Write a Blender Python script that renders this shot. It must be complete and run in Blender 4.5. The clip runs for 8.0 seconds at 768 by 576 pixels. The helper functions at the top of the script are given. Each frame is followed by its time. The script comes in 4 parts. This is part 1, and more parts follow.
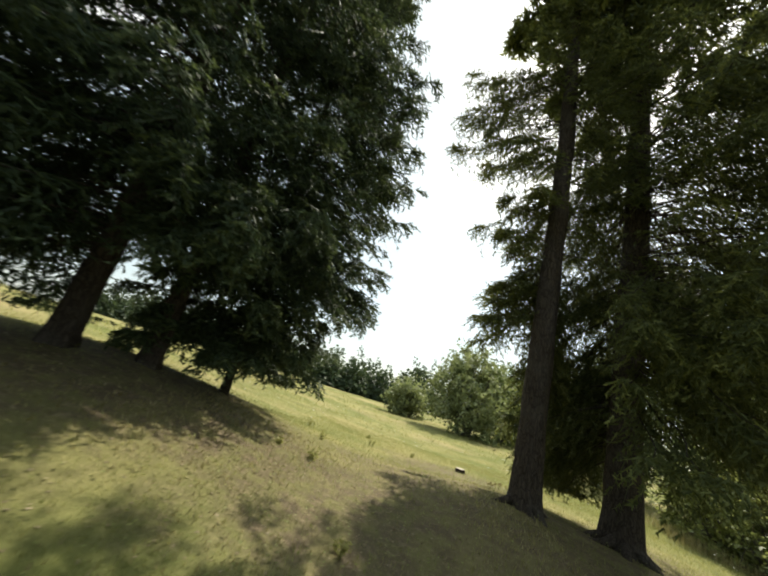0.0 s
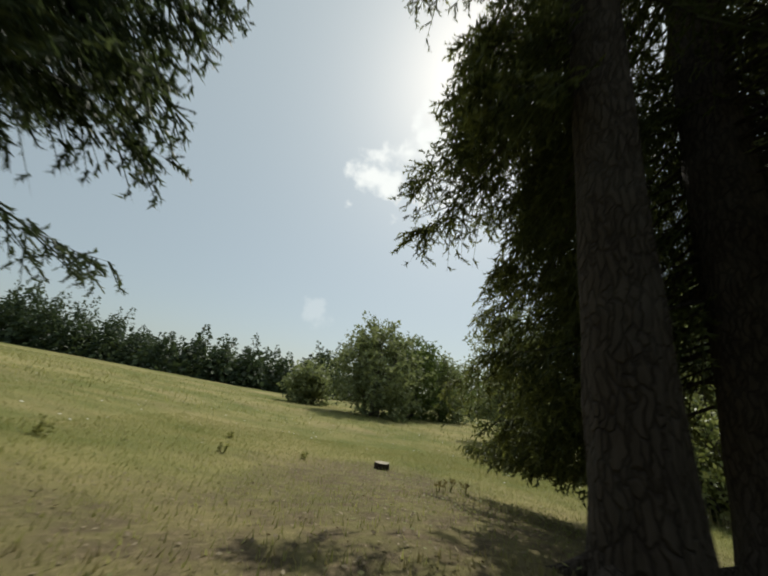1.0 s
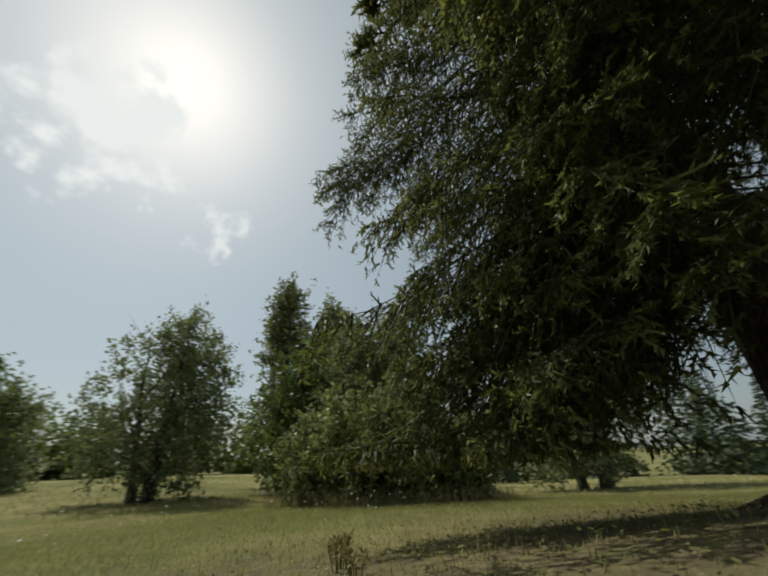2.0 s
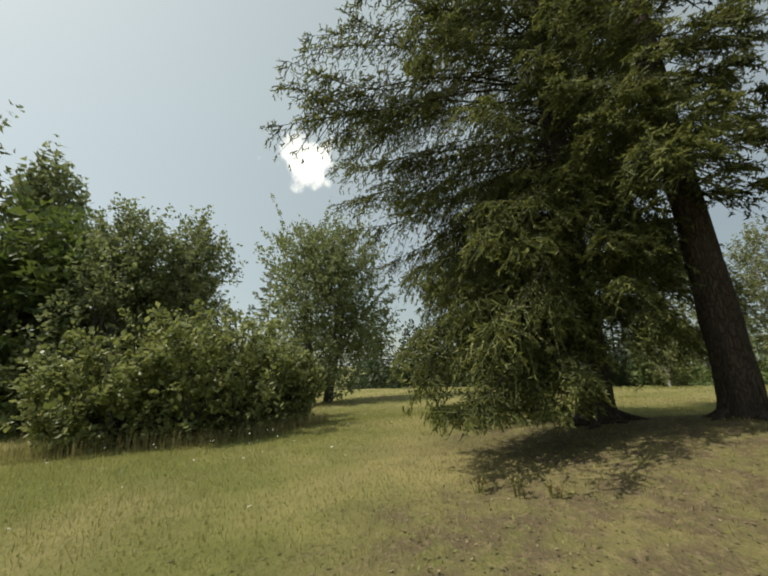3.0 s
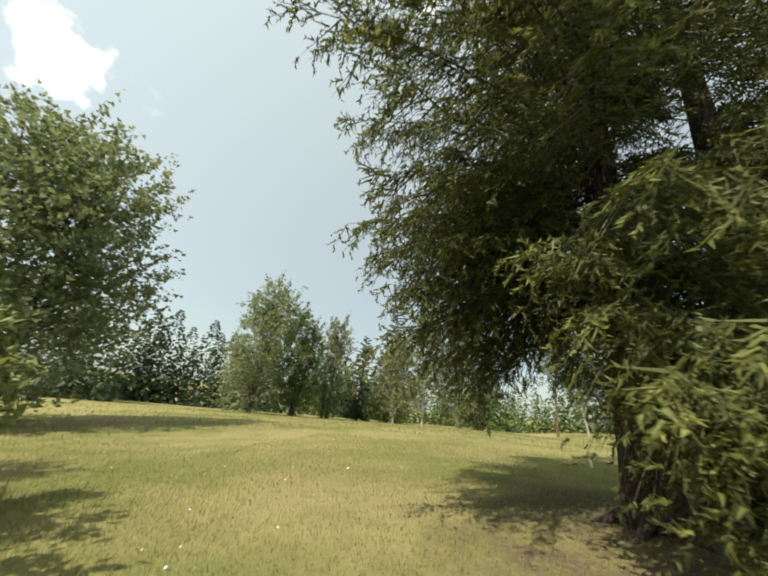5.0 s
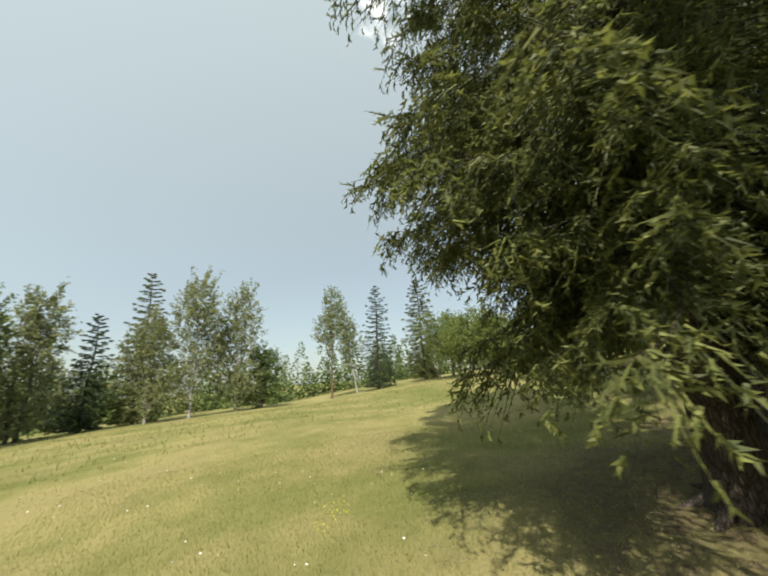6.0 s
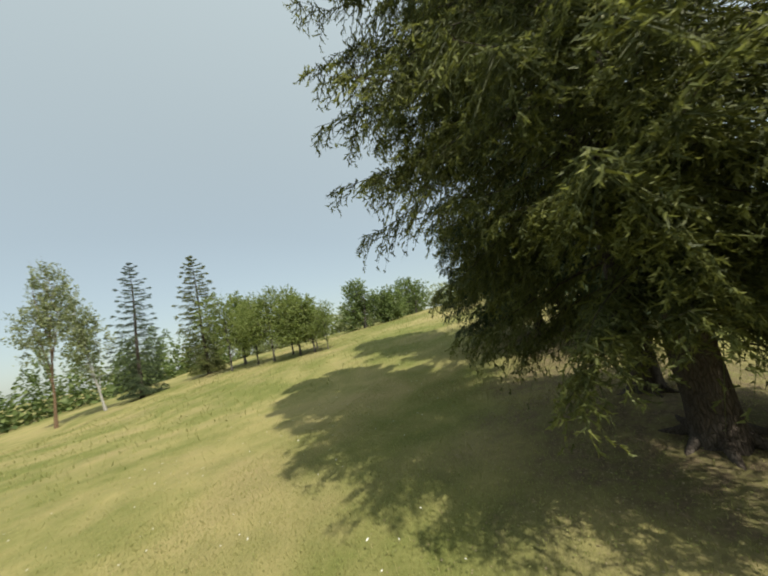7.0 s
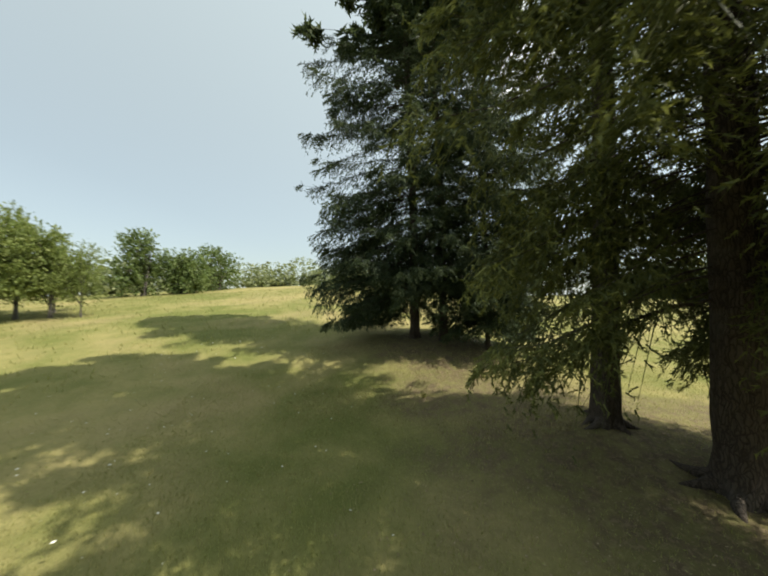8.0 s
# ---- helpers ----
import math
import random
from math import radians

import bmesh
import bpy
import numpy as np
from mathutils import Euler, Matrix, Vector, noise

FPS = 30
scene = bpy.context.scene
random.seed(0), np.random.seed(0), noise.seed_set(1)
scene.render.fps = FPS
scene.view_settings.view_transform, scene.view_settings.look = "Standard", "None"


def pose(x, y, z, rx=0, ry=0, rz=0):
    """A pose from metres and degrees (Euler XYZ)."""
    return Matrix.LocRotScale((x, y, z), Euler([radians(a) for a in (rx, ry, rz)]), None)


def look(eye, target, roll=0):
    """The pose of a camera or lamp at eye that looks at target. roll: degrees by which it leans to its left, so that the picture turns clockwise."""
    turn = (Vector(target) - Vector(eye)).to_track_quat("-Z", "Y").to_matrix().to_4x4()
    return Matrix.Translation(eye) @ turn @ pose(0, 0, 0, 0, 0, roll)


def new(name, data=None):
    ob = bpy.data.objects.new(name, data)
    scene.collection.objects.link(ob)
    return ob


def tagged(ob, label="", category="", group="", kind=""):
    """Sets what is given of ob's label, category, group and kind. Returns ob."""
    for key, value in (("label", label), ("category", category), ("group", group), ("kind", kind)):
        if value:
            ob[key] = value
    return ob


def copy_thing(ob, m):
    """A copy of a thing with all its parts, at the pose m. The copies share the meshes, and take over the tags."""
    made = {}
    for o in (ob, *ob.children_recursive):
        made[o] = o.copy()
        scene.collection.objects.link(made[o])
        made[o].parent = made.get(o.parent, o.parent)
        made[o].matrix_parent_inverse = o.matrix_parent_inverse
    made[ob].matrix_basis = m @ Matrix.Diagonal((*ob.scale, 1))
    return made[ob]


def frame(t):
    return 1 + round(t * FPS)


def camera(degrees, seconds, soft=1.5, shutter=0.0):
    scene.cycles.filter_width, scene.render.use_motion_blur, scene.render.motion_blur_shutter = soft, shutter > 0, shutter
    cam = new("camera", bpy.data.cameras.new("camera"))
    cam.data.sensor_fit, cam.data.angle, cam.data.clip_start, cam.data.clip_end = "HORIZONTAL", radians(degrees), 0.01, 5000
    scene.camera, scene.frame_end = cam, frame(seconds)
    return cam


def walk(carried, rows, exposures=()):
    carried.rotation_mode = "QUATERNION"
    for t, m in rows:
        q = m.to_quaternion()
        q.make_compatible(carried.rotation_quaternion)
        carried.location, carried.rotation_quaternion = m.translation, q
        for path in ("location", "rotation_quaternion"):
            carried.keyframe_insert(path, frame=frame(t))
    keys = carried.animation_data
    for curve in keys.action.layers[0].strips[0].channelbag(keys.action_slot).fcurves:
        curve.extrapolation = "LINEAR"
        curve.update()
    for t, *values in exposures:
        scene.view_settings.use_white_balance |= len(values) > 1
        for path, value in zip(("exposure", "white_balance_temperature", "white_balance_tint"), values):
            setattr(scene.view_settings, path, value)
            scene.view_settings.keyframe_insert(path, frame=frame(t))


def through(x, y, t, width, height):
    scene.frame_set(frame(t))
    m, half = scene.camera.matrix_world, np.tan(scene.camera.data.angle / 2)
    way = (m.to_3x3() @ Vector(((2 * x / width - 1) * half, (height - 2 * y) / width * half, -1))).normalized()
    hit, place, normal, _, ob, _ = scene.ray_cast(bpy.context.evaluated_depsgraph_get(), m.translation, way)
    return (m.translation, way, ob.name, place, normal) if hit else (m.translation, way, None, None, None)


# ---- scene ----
cam = camera(99.5, 8.0, soft=2.0, shutter=0.15)
# seconds, eye, target, roll
PATH = [
    (0, (0.510, 0.284, 0.926), (0.282, 2.185, 1.505), 14.3),
    (0.5, (0.776, 1.809, 0.758), (0.920, 3.699, 1.397), 10.3),
    (1, (0.891, 3.447, 0.603), (1.256, 5.313, 1.222), 7.8),
    (1.5, (0.898, 5.008, 0.264), (1.900, 6.520, 1.106), 4.9),
    (2, (0.985, 6.426, 0.143), (2.696, 6.918, 1.054), -2.4),
    (2.2, (1.126, 6.862, 0.091), (2.897, 6.962, 1.015), -1.9),
    (2.45, (1.117, 7.591, 0.139), (2.877, 7.201, 1.004), -3.1),
    (2.75, (1.003, 8.495, 0.365), (2.728, 7.716, 1.012), -2.2),
    (3.05, (1.005, 9.183, 0.571), (2.675, 8.169, 0.997), 0.3),
    (3.3, (1.269, 9.404, 0.573), (2.868, 8.261, 0.945), 2.5),
    (3.5, (1.569, 9.497, 0.461), (3.070, 8.235, 0.855), 3.5),
    (4, (2.487, 9.416, 0.236), (3.797, 7.990, 0.737), 8.4),
    (4.2, (2.916, 9.267, 0.210), (4.102, 7.766, 0.794), 7.8),
    (4.5, (3.515, 9.063, 0.220), (4.535, 7.468, 0.862), 8.8),
    (4.75, (4.041, 8.756, 0.352), (4.884, 7.067, 1.012), 8.5),
    (5.05, (4.700, 8.266, 0.557), (5.259, 6.460, 1.212), 6.8),
    (5.3, (5.266, 7.787, 0.688), (5.511, 5.905, 1.319), 4.5),
    (5.5, (5.765, 7.454, 0.745), (5.714, 5.554, 1.367), 3.0),
    (6, (6.867, 6.388, 0.933), (6.119, 4.616, 1.482), -3.1),
    (6.5, (7.630, 5.107, 1.140), (6.296, 3.681, 1.573), -6.4),
    (7, (7.579, 3.848, 1.513), (5.829, 2.912, 1.768), -11.7),
    (7.5, (6.959, 2.627, 1.792), (5.014, 2.167, 1.882), -7.6),
    (8, (5.878, 1.385, 1.625), (3.890, 1.590, 1.696), -0.9),
]
EXPOSURES = [(0.0, 0.65, 6800, 7), (0.6, 0.15, 6700, 7), (1.0, -0.42, 6500, 7), (2.2, -0.68, 6400, 7), (3.3, 0.2, 7000, 7), (4.2, 0.42, 7000, 7), (5.3, 0.55, 6900, 7), (7.2, 0.42, 6800, 7), (8.0, 0.62, 6900, 7)]
walk(cam, [(t, look(eye, target, roll)) for t, eye, target, roll in PATH], EXPOSURES)

# ---------------------------------------------------------------- sky and sun
SUN_AZ, SUN_EL = radians(-29.0), radians(52.0)   # bearing to the left of +y, height


def toward(az, el):
    return Vector((-math.sin(az) * math.cos(el), math.cos(az) * math.cos(el), math.sin(el)))


world = bpy.data.worlds.new("summer_sky")
scene.world = world
world.use_nodes = True
wn, wl = world.node_tree.nodes, world.node_tree.links
wn.clear()
w_out = wn.new("ShaderNodeOutputWorld")
w_bg = wn.new("ShaderNodeBackground")
w_bg.inputs["Strength"].default_value = 0.15
w_sky = wn.new("ShaderNodeTexSky")
w_sky.sky_type = "NISHITA"
w_sky.sun_disc = False
w_sky.sun_elevation = SUN_EL
w_sky.sun_rotation = -SUN_AZ
w_sky.air_density, w_sky.dust_density, w_sky.ozone_density = 1.0, 1.7, 1.0
w_co = wn.new("ShaderNodeTexCoord")
w_noise = wn.new("ShaderNodeTexNoise")
w_noise.inputs["Scale"].default_value = 14.0
w_noise.inputs["Detail"].default_value = 5.0
wl.new(w_co.outputs["Generated"], w_noise.inputs["Vector"])


def w_math(op, a, b=None):
    n = wn.new("ShaderNodeMath")
    n.operation = op
    for i, v in enumerate((a, b)):
        if v is None:
            continue
        if isinstance(v, (int, float)):
            n.inputs[i].default_value = v
        else:
            wl.new(v, n.inputs[i])
    return n.outputs[0]


# fair-weather clouds: bearing, height, half width in degrees, thickness
CLOUDS = [(-23, 41, 10, 1.0), (-7, 36, 5.5, 0.9), (-43, 32.5, 5, 0.8), (-104.8, 33.7, 5.0, 1.0), (-116.8, 34, 2.0, 0.3), (0.2, 12.2, 2.8, 0.2),
          (60, 35, 8, 0.6), (150, 62, 9, 0.6), (-160, 66, 8, 0.5)]
w_cover = None
for az, el, half, thick in CLOUDS:
    dot = wn.new("ShaderNodeVectorMath")
    dot.operation = "DOT_PRODUCT"
    wl.new(w_co.outputs["Generated"], dot.inputs[0])
    dot.inputs[1].default_value = toward(radians(az), radians(el))
    ang = w_math("MULTIPLY", w_math("ARCCOSINE", w_math("MINIMUM", dot.outputs["Value"], 0.99999)), 180 / math.pi / half)
    edge = w_math("ADD", w_math("SUBTRACT", 1.0, ang), w_math("MULTIPLY", w_math("SUBTRACT", w_noise.outputs["Fac"], 0.5), 3.2))
    ramp = wn.new("ShaderNodeMapRange")
    ramp.interpolation_type = "SMOOTHSTEP"
    wl.new(edge, ramp.inputs["Value"])
    ramp.inputs["From Min"].default_value, ramp.inputs["From Max"].default_value = 0.05, 0.75
    ramp.inputs["To Max"].default_value = thick
    w_cover = ramp.outputs["Result"] if w_cover is None else w_math("MAXIMUM", w_cover, ramp.outputs["Result"])
# a thin high veil over the whole sky
w_veil = wn.new("ShaderNodeMix")
w_veil.data_type = "RGBA"
w_veil.inputs["Factor"].default_value = 0.64
wl.new(w_sky.outputs["Color"], w_veil.inputs["A"])
# the veil is brighter towards the sun
w_dot = wn.new("ShaderNodeVectorMath")
w_dot.operation = "DOT_PRODUCT"
wl.new(w_co.outputs["Generated"], w_dot.inputs[0])
w_dot.inputs[1].default_value = toward(SUN_AZ, SUN_EL)
w_bright = wn.new("ShaderNodeMapRange")
wl.new(w_dot.outputs["Value"], w_bright.inputs["Value"])
w_bright.inputs["From Min"].default_value, w_bright.inputs["From Max"].default_value = -0.3, 1.0
w_bright.inputs["To Min"].default_value, w_bright.inputs["To Max"].default_value = 0.64, 1.25
w_haze = wn.new("ShaderNodeVectorMath")
w_haze.operation = "SCALE"
w_haze.inputs[0].default_value = (3.9, 4.45, 4.4)
wl.new(w_bright.outputs["Result"], w_haze.inputs["Scale"])
wl.new(w_haze.outputs["Vector"], w_veil.inputs["B"])
w_mix = wn.new("ShaderNodeMix")
w_mix.data_type = "RGBA"
wl.new(w_cover, w_mix.inputs["Factor"])
wl.new(w_veil.outputs["Result"], w_mix.inputs["A"])
w_mix.inputs["B"].default_value = (9.0, 9.1, 8.9, 1)
wl.new(w_mix.outputs["Result"], w_bg.inputs["Color"])
wl.new(w_bg.outputs[0], w_out.inputs["Surface"])

sun_lamp = bpy.data.lights.new("sun", "SUN")
sun_lamp.energy, sun_lamp.angle, sun_lamp.color = 4.7, radians(0.6), (1.0, 0.95, 0.86)
sun_ob = new("sun", sun_lamp)
sun_ob.matrix_world = look(toward(SUN_AZ, SUN_EL) * 60, (0, 0, 0))

# ---------------------------------------------------------------- materials


class Nodes:
    """A short way to write node materials."""

    def __init__(self, name):
        self.mat = bpy.data.materials.new(name)
        self.mat.use_nodes = True
        self.nodes, self.links = self.mat.node_tree.nodes, self.mat.node_tree.links
        self.nodes.clear()
        self.out = self.nodes.new("ShaderNodeOutputMaterial")

    def add(self, kind, **inputs):
        n = self.nodes.new(kind)
        for key, value in inputs.items():
            self.put(n.inputs[key.replace("_", " ")], value)
        return n

    def put(self, socket, value):
        if isinstance(value, bpy.types.NodeSocket):
            self.links.new(value, socket)
        else:
            socket.default_value = value

    def noise(self, scale, detail=4.0, rough=0.55, vector=None):
        n = self.add("ShaderNodeTexNoise", Scale=scale, Detail=detail, Roughness=rough)
        self.links.new(vector or self.coords(), n.inputs["Vector"])
        return n.outputs["Fac"]

    def coords(self):
        return self.add("ShaderNodeTexCoord").outputs["Object"]

    def ramp(self, fac, *stops):
        n = self.add("ShaderNodeValToRGB", Fac=fac)
        while len(n.color_ramp.elements) < len(stops):
            n.color_ramp.elements.new(0.5)
        for e, (pos, col) in zip(n.color_ramp.elements, stops):
            e.position, e.color = pos, (*col, 1)
        return n.outputs["Color"]

    def mix(self, fac, a, b):
        n = self.add("ShaderNodeMix")
        n.data_type = "RGBA"
        self.put(n.inputs["Factor"], fac)
        for key, v in (("A", a), ("B", b)):
            self.put(n.inputs[key], (*v, 1) if isinstance(v, tuple) else v)
        return n.outputs["Result"]

    def math(self, op, a, b=0.0):
        n = self.nodes.new("ShaderNodeMath")
        n.operation = op
        self.put(n.inputs[0], a)
        self.put(n.inputs[1], b)
        return n.outputs[0]

    def bump(self, height, strength, distance):
        return self.add("ShaderNodeBump", Height=height, Strength=strength, Distance=distance).outputs["Normal"]

    def surface(self, color, rough=0.8, normal=None, spec=0.3):
        b = self.add("ShaderNodeBsdfPrincipled", Roughness=rough)
        b.inputs["Specular IOR Level"].default_value = spec
        self.put(b.inputs["Base Color"], color)
        if normal:
            self.links.new(normal, b.inputs["Normal"])
        return b.outputs[0]

    def end(self, shader):
        self.links.new(shader, self.out.inputs["Surface"])
        return self.mat


def foliage(name, dark, mid, light, through, amount=0.35, rough=0.55):
    """Leaves or needles: each its own shade, some light passing through."""
    m = Nodes(name)
    isle = m.add("ShaderNodeNewGeometry").outputs["Random Per Island"]
    patch = m.noise(0.9, 2.0)
    fac = m.math("ADD", m.math("MULTIPLY", isle, 0.6), m.math("MULTIPLY", patch, 0.45))
    col = m.ramp(fac, (0.12, dark), (0.5, mid), (0.95, light))
    body = m.surface(col, rough, spec=0.25)
    trans = m.add("ShaderNodeBsdfTranslucent")
    m.put(trans.inputs["Color"], m.mix(0.5, col, through))
    mx = m.add("ShaderNodeMixShader", Fac=amount)
    m.links.new(body, mx.inputs[1])
    m.links.new(trans.outputs[0], mx.inputs[2])
    return m.end(mx.outputs[0])


def bark(name, dark, light, scale=1.0, pale=None):
    m = Nodes(name)
    co = m.coords()
    st = m.add("ShaderNodeMapping", Scale=(1, 1, 0.22))
    m.links.new(co, st.inputs["Vector"])
    vor = m.add("ShaderNodeTexVoronoi", Scale=34.0 * scale)
    vor.feature = "DISTANCE_TO_EDGE"
    warp = m.add("ShaderNodeTexNoise", Scale=7.0 * scale, Detail=3.0)
    m.links.new(co, warp.inputs["Vector"])
    bent = m.add("ShaderNodeVectorMath")
    bent.operation = "MULTIPLY_ADD"
    m.links.new(warp.outputs["Color"], bent.inputs[0])
    bent.inputs[1].default_value = (0.10, 0.10, 0.06)
    m.links.new(st.outputs[0], bent.inputs[2])
    m.links.new(bent.outputs["Vector"], vor.inputs["Vector"])
    cracks = m.math("MINIMUM", m.math("ADD", m.math("MULTIPLY", vor.outputs["Distance"], 5.0), 0.25), 1.0)
    grain = m.noise(40 * scale, 6.0, 0.65, st.outputs[0])
    big = m.noise(2.2, 3.0, 0.6, co)
    col = m.mix(cracks, dark, m.mix(grain, dark, light))
    col = m.mix(m.math("MULTIPLY", m.add("ShaderNodeSeparateColor", Color=m.ramp(big, (0.50, (0, 0, 0)), (0.75, (1, 1, 1)))).outputs[0], 0.45), col, pale or light)
    h = m.math("ADD", m.math("MULTIPLY", cracks, 0.7), m.math("MULTIPLY", grain, 0.5))
    return m.end(m.surface(col, 0.92, m.bump(h, 0.9, 0.02), 0.15))


NEEDLE = foliage("spruce_needles", (0.042, 0.055, 0.022), (0.098, 0.116, 0.040), (0.19, 0.205, 0.070), (0.22, 0.235, 0.06), 0.42)
NEEDLE_YOUNG = foliage("young_spruce_needles", (0.065, 0.083, 0.027), (0.16, 0.178, 0.055), (0.29, 0.30, 0.095), (0.29, 0.31, 0.065), 0.42)
NEEDLE_BLUE = foliage("dark_needles", (0.022, 0.036, 0.022), (0.045, 0.068, 0.034), (0.090, 0.120, 0.050), (0.12, 0.16, 0.05), 0.28)
NEEDLE_BLUE_YOUNG = foliage("young_dark_needles", (0.030, 0.048, 0.026), (0.065, 0.092, 0.042), (0.13, 0.16, 0.065), (0.16, 0.20, 0.06), 0.30)
DARK_CONIFER = (NEEDLE_BLUE, NEEDLE_BLUE_YOUNG)
LEAF_GREY = foliage("willow_leaves", (0.095, 0.12, 0.058), (0.20, 0.23, 0.115), (0.35, 0.37, 0.21), (0.26, 0.30, 0.08), 0.4)
LEAF_LIGHT = foliage("hazel_leaves", (0.085, 0.115, 0.04), (0.23, 0.26, 0.095), (0.46, 0.47, 0.21), (0.30, 0.33, 0.08), 0.36, 0.45)
LEAF_GREEN = foliage("broad_leaves", (0.042, 0.07, 0.024), (0.10, 0.14, 0.045), (0.19, 0.23, 0.08), (0.18, 0.24, 0.04), 0.35)
LEAF_APPLE = foliage("fruit_tree_leaves", (0.065, 0.095, 0.028), (0.15, 0.19, 0.055), (0.27, 0.30, 0.10), (0.26, 0.31, 0.06), 0.4)
LEAF_BIRCH = foliage("birch_leaves", (0.10, 0.12, 0.055), (0.19, 0.21, 0.095), (0.30, 0.305, 0.14), (0.26, 0.29, 0.08), 0.35)
BARK_SPRUCE = bark("spruce_bark", (0.030, 0.024, 0.019), (0.135, 0.108, 0.088), 1.0, (0.15, 0.138, 0.122))
BARK_GREY = bark("grey_bark", (0.05, 0.045, 0.04), (0.19, 0.175, 0.15), 1.4)
BARK_PINE = bark("pine_bark", (0.08, 0.05, 0.03), (0.28, 0.19, 0.12), 1.0)
BARK_BIRCH = bark("birch_bark", (0.16, 0.15, 0.14), (0.62, 0.60, 0.55), 0.5, (0.75, 0.73, 0.68))


def ground_material():
    m = Nodes("meadow_ground")
    co = m.coords()
    big = m.noise(0.16, 3.0, 0.55, co)
    med = m.noise(1.1, 4.0, 0.6, co)
    fine = m.noise(21.0, 6.0, 0.7, co)
    tiny = m.noise(60.0, 4.0, 0.7, co)
    green = m.mix(fine, (0.082, 0.100, 0.026), (0.17, 0.177, 0.055))
    straw = m.mix(fine, (0.19, 0.168, 0.064), (0.33, 0.29, 0.125))
    col = m.mix(m.ramp(m.math("ADD", m.math("MULTIPLY", big, 0.6), m.math("MULTIPLY", med, 0.4)), (0.41, (0, 0, 0)), (0.59, (1, 1, 1))), green, straw)
    # brownish seed heads in drifts
    drift = m.add("ShaderNodeSeparateColor", Color=m.ramp(m.noise(0.33, 4.0, 0.6, co), (0.48, (0, 0, 0)), (0.68, (1, 1, 1)))).outputs[0]
    col = m.mix(m.math("MULTIPLY", drift, 0.32), col, m.mix(fine, (0.17, 0.125, 0.07), (0.31, 0.235, 0.145)))
    # trodden, needle-strewn earth round the big spruces and along the path beside them
    where = m.add("ShaderNodeSeparateXYZ", Vector=co)

    def near(x, y, r):
        dx = m.math("SUBTRACT", where.outputs[0], x)
        dy = m.math("SUBTRACT", where.outputs[1], y)
        d = m.math("SQRT", m.math("ADD", m.math("MULTIPLY", dx, dx), m.math("MULTIPLY", dy, dy)))
        return m.math("DIVIDE", d, r)

    ring = m.math("MINIMUM", m.math("MINIMUM", near(2.4, 4.8, 3.2), near(-1.6, 3.6, 2.2)), m.math("MINIMUM", near(1.9, 7.4, 1.7), near(0.4, 3.2, 1.5)))
    worn = m.ramp(m.math("ADD", ring, m.math("MULTIPLY", m.math("SUBTRACT", med, 0.5), 1.1)), (0.55, (1, 1, 1)), (1.05, (0, 0, 0)))
    soil = m.mix(tiny, (0.065, 0.050, 0.030), (0.165, 0.13, 0.08))
    soil = m.mix(m.math("GREATER_THAN", fine, 0.56), soil, (0.18, 0.138, 0.088))
    thin = m.add("ShaderNodeSeparateColor", Color=m.ramp(m.noise(5.5, 4.0, 0.65, co), (0.40, (0.42, 0.42, 0.42)), (0.60, (0.95, 0.95, 0.95)))).outputs[0]
    col = m.mix(m.math("MULTIPLY", m.add("ShaderNodeSeparateColor", Color=worn).outputs[0], thin), col, soil)
    h = m.math("ADD", m.math("MULTIPLY", fine, 0.8), m.math("MULTIPLY", tiny, 0.35))
    return m.end(m.surface(col, 0.95, m.bump(h, 0.8, 0.025), 0.1))


GROUND = ground_material()
GRASS = foliage("grass_blades", (0.16, 0.165, 0.05), (0.26, 0.26, 0.09), (0.38, 0.35, 0.15), (0.38, 0.38, 0.12), 0.5, 0.6)
GRASS_DRY = foliage("dry_grass", (0.17, 0.14, 0.06), (0.29, 0.25, 0.11), (0.44, 0.38, 0.20), (0.36, 0.32, 0.12), 0.3, 0.6)
HERB = foliage("low_herb_leaves", (0.12, 0.14, 0.045), (0.20, 0.215, 0.07), (0.31, 0.30, 0.12), (0.3, 0.32, 0.08), 0.4, 0.6)
LITTER = foliage("fallen_leaves", (0.14, 0.11, 0.065), (0.23, 0.185, 0.11), (0.36, 0.30, 0.19), (0.34, 0.25, 0.1), 0.2, 0.7)
PETAL = foliage("white_petals", (0.62, 0.62, 0.55), (0.74, 0.74, 0.68), (0.8, 0.8, 0.76), (0.7, 0.7, 0.6), 0.2, 0.6)
PETAL_YELLOW = foliage("yellow_petals", (0.55, 0.48, 0.03), (0.66, 0.60, 0.05), (0.75, 0.70, 0.1), (0.7, 0.65, 0.05), 0.3, 0.6)


def cut_wood_material():
    m = Nodes("cut_wood")
    co = m.coords()
    rings = m.add("ShaderNodeTexWave", Scale=26.0, Distortion=1.5)
    rings.wave_type, rings.rings_direction = "RINGS", "Z"
    m.links.new(co, rings.inputs["Vector"])
    col = m.mix(rings.outputs["Fac"], (0.34, 0.29, 0.21), (0.50, 0.44, 0.33))
    col = m.mix(m.noise(9.0, 4.0, 0.6, co), col, (0.30, 0.27, 0.23))
    return m.end(m.surface(col, 0.9, m.bump(rings.outputs["Fac"], 0.4, 0.004), 0.1))


CUT_WOOD = cut_wood_material()

# ---------------------------------------------------------------- mesh helpers


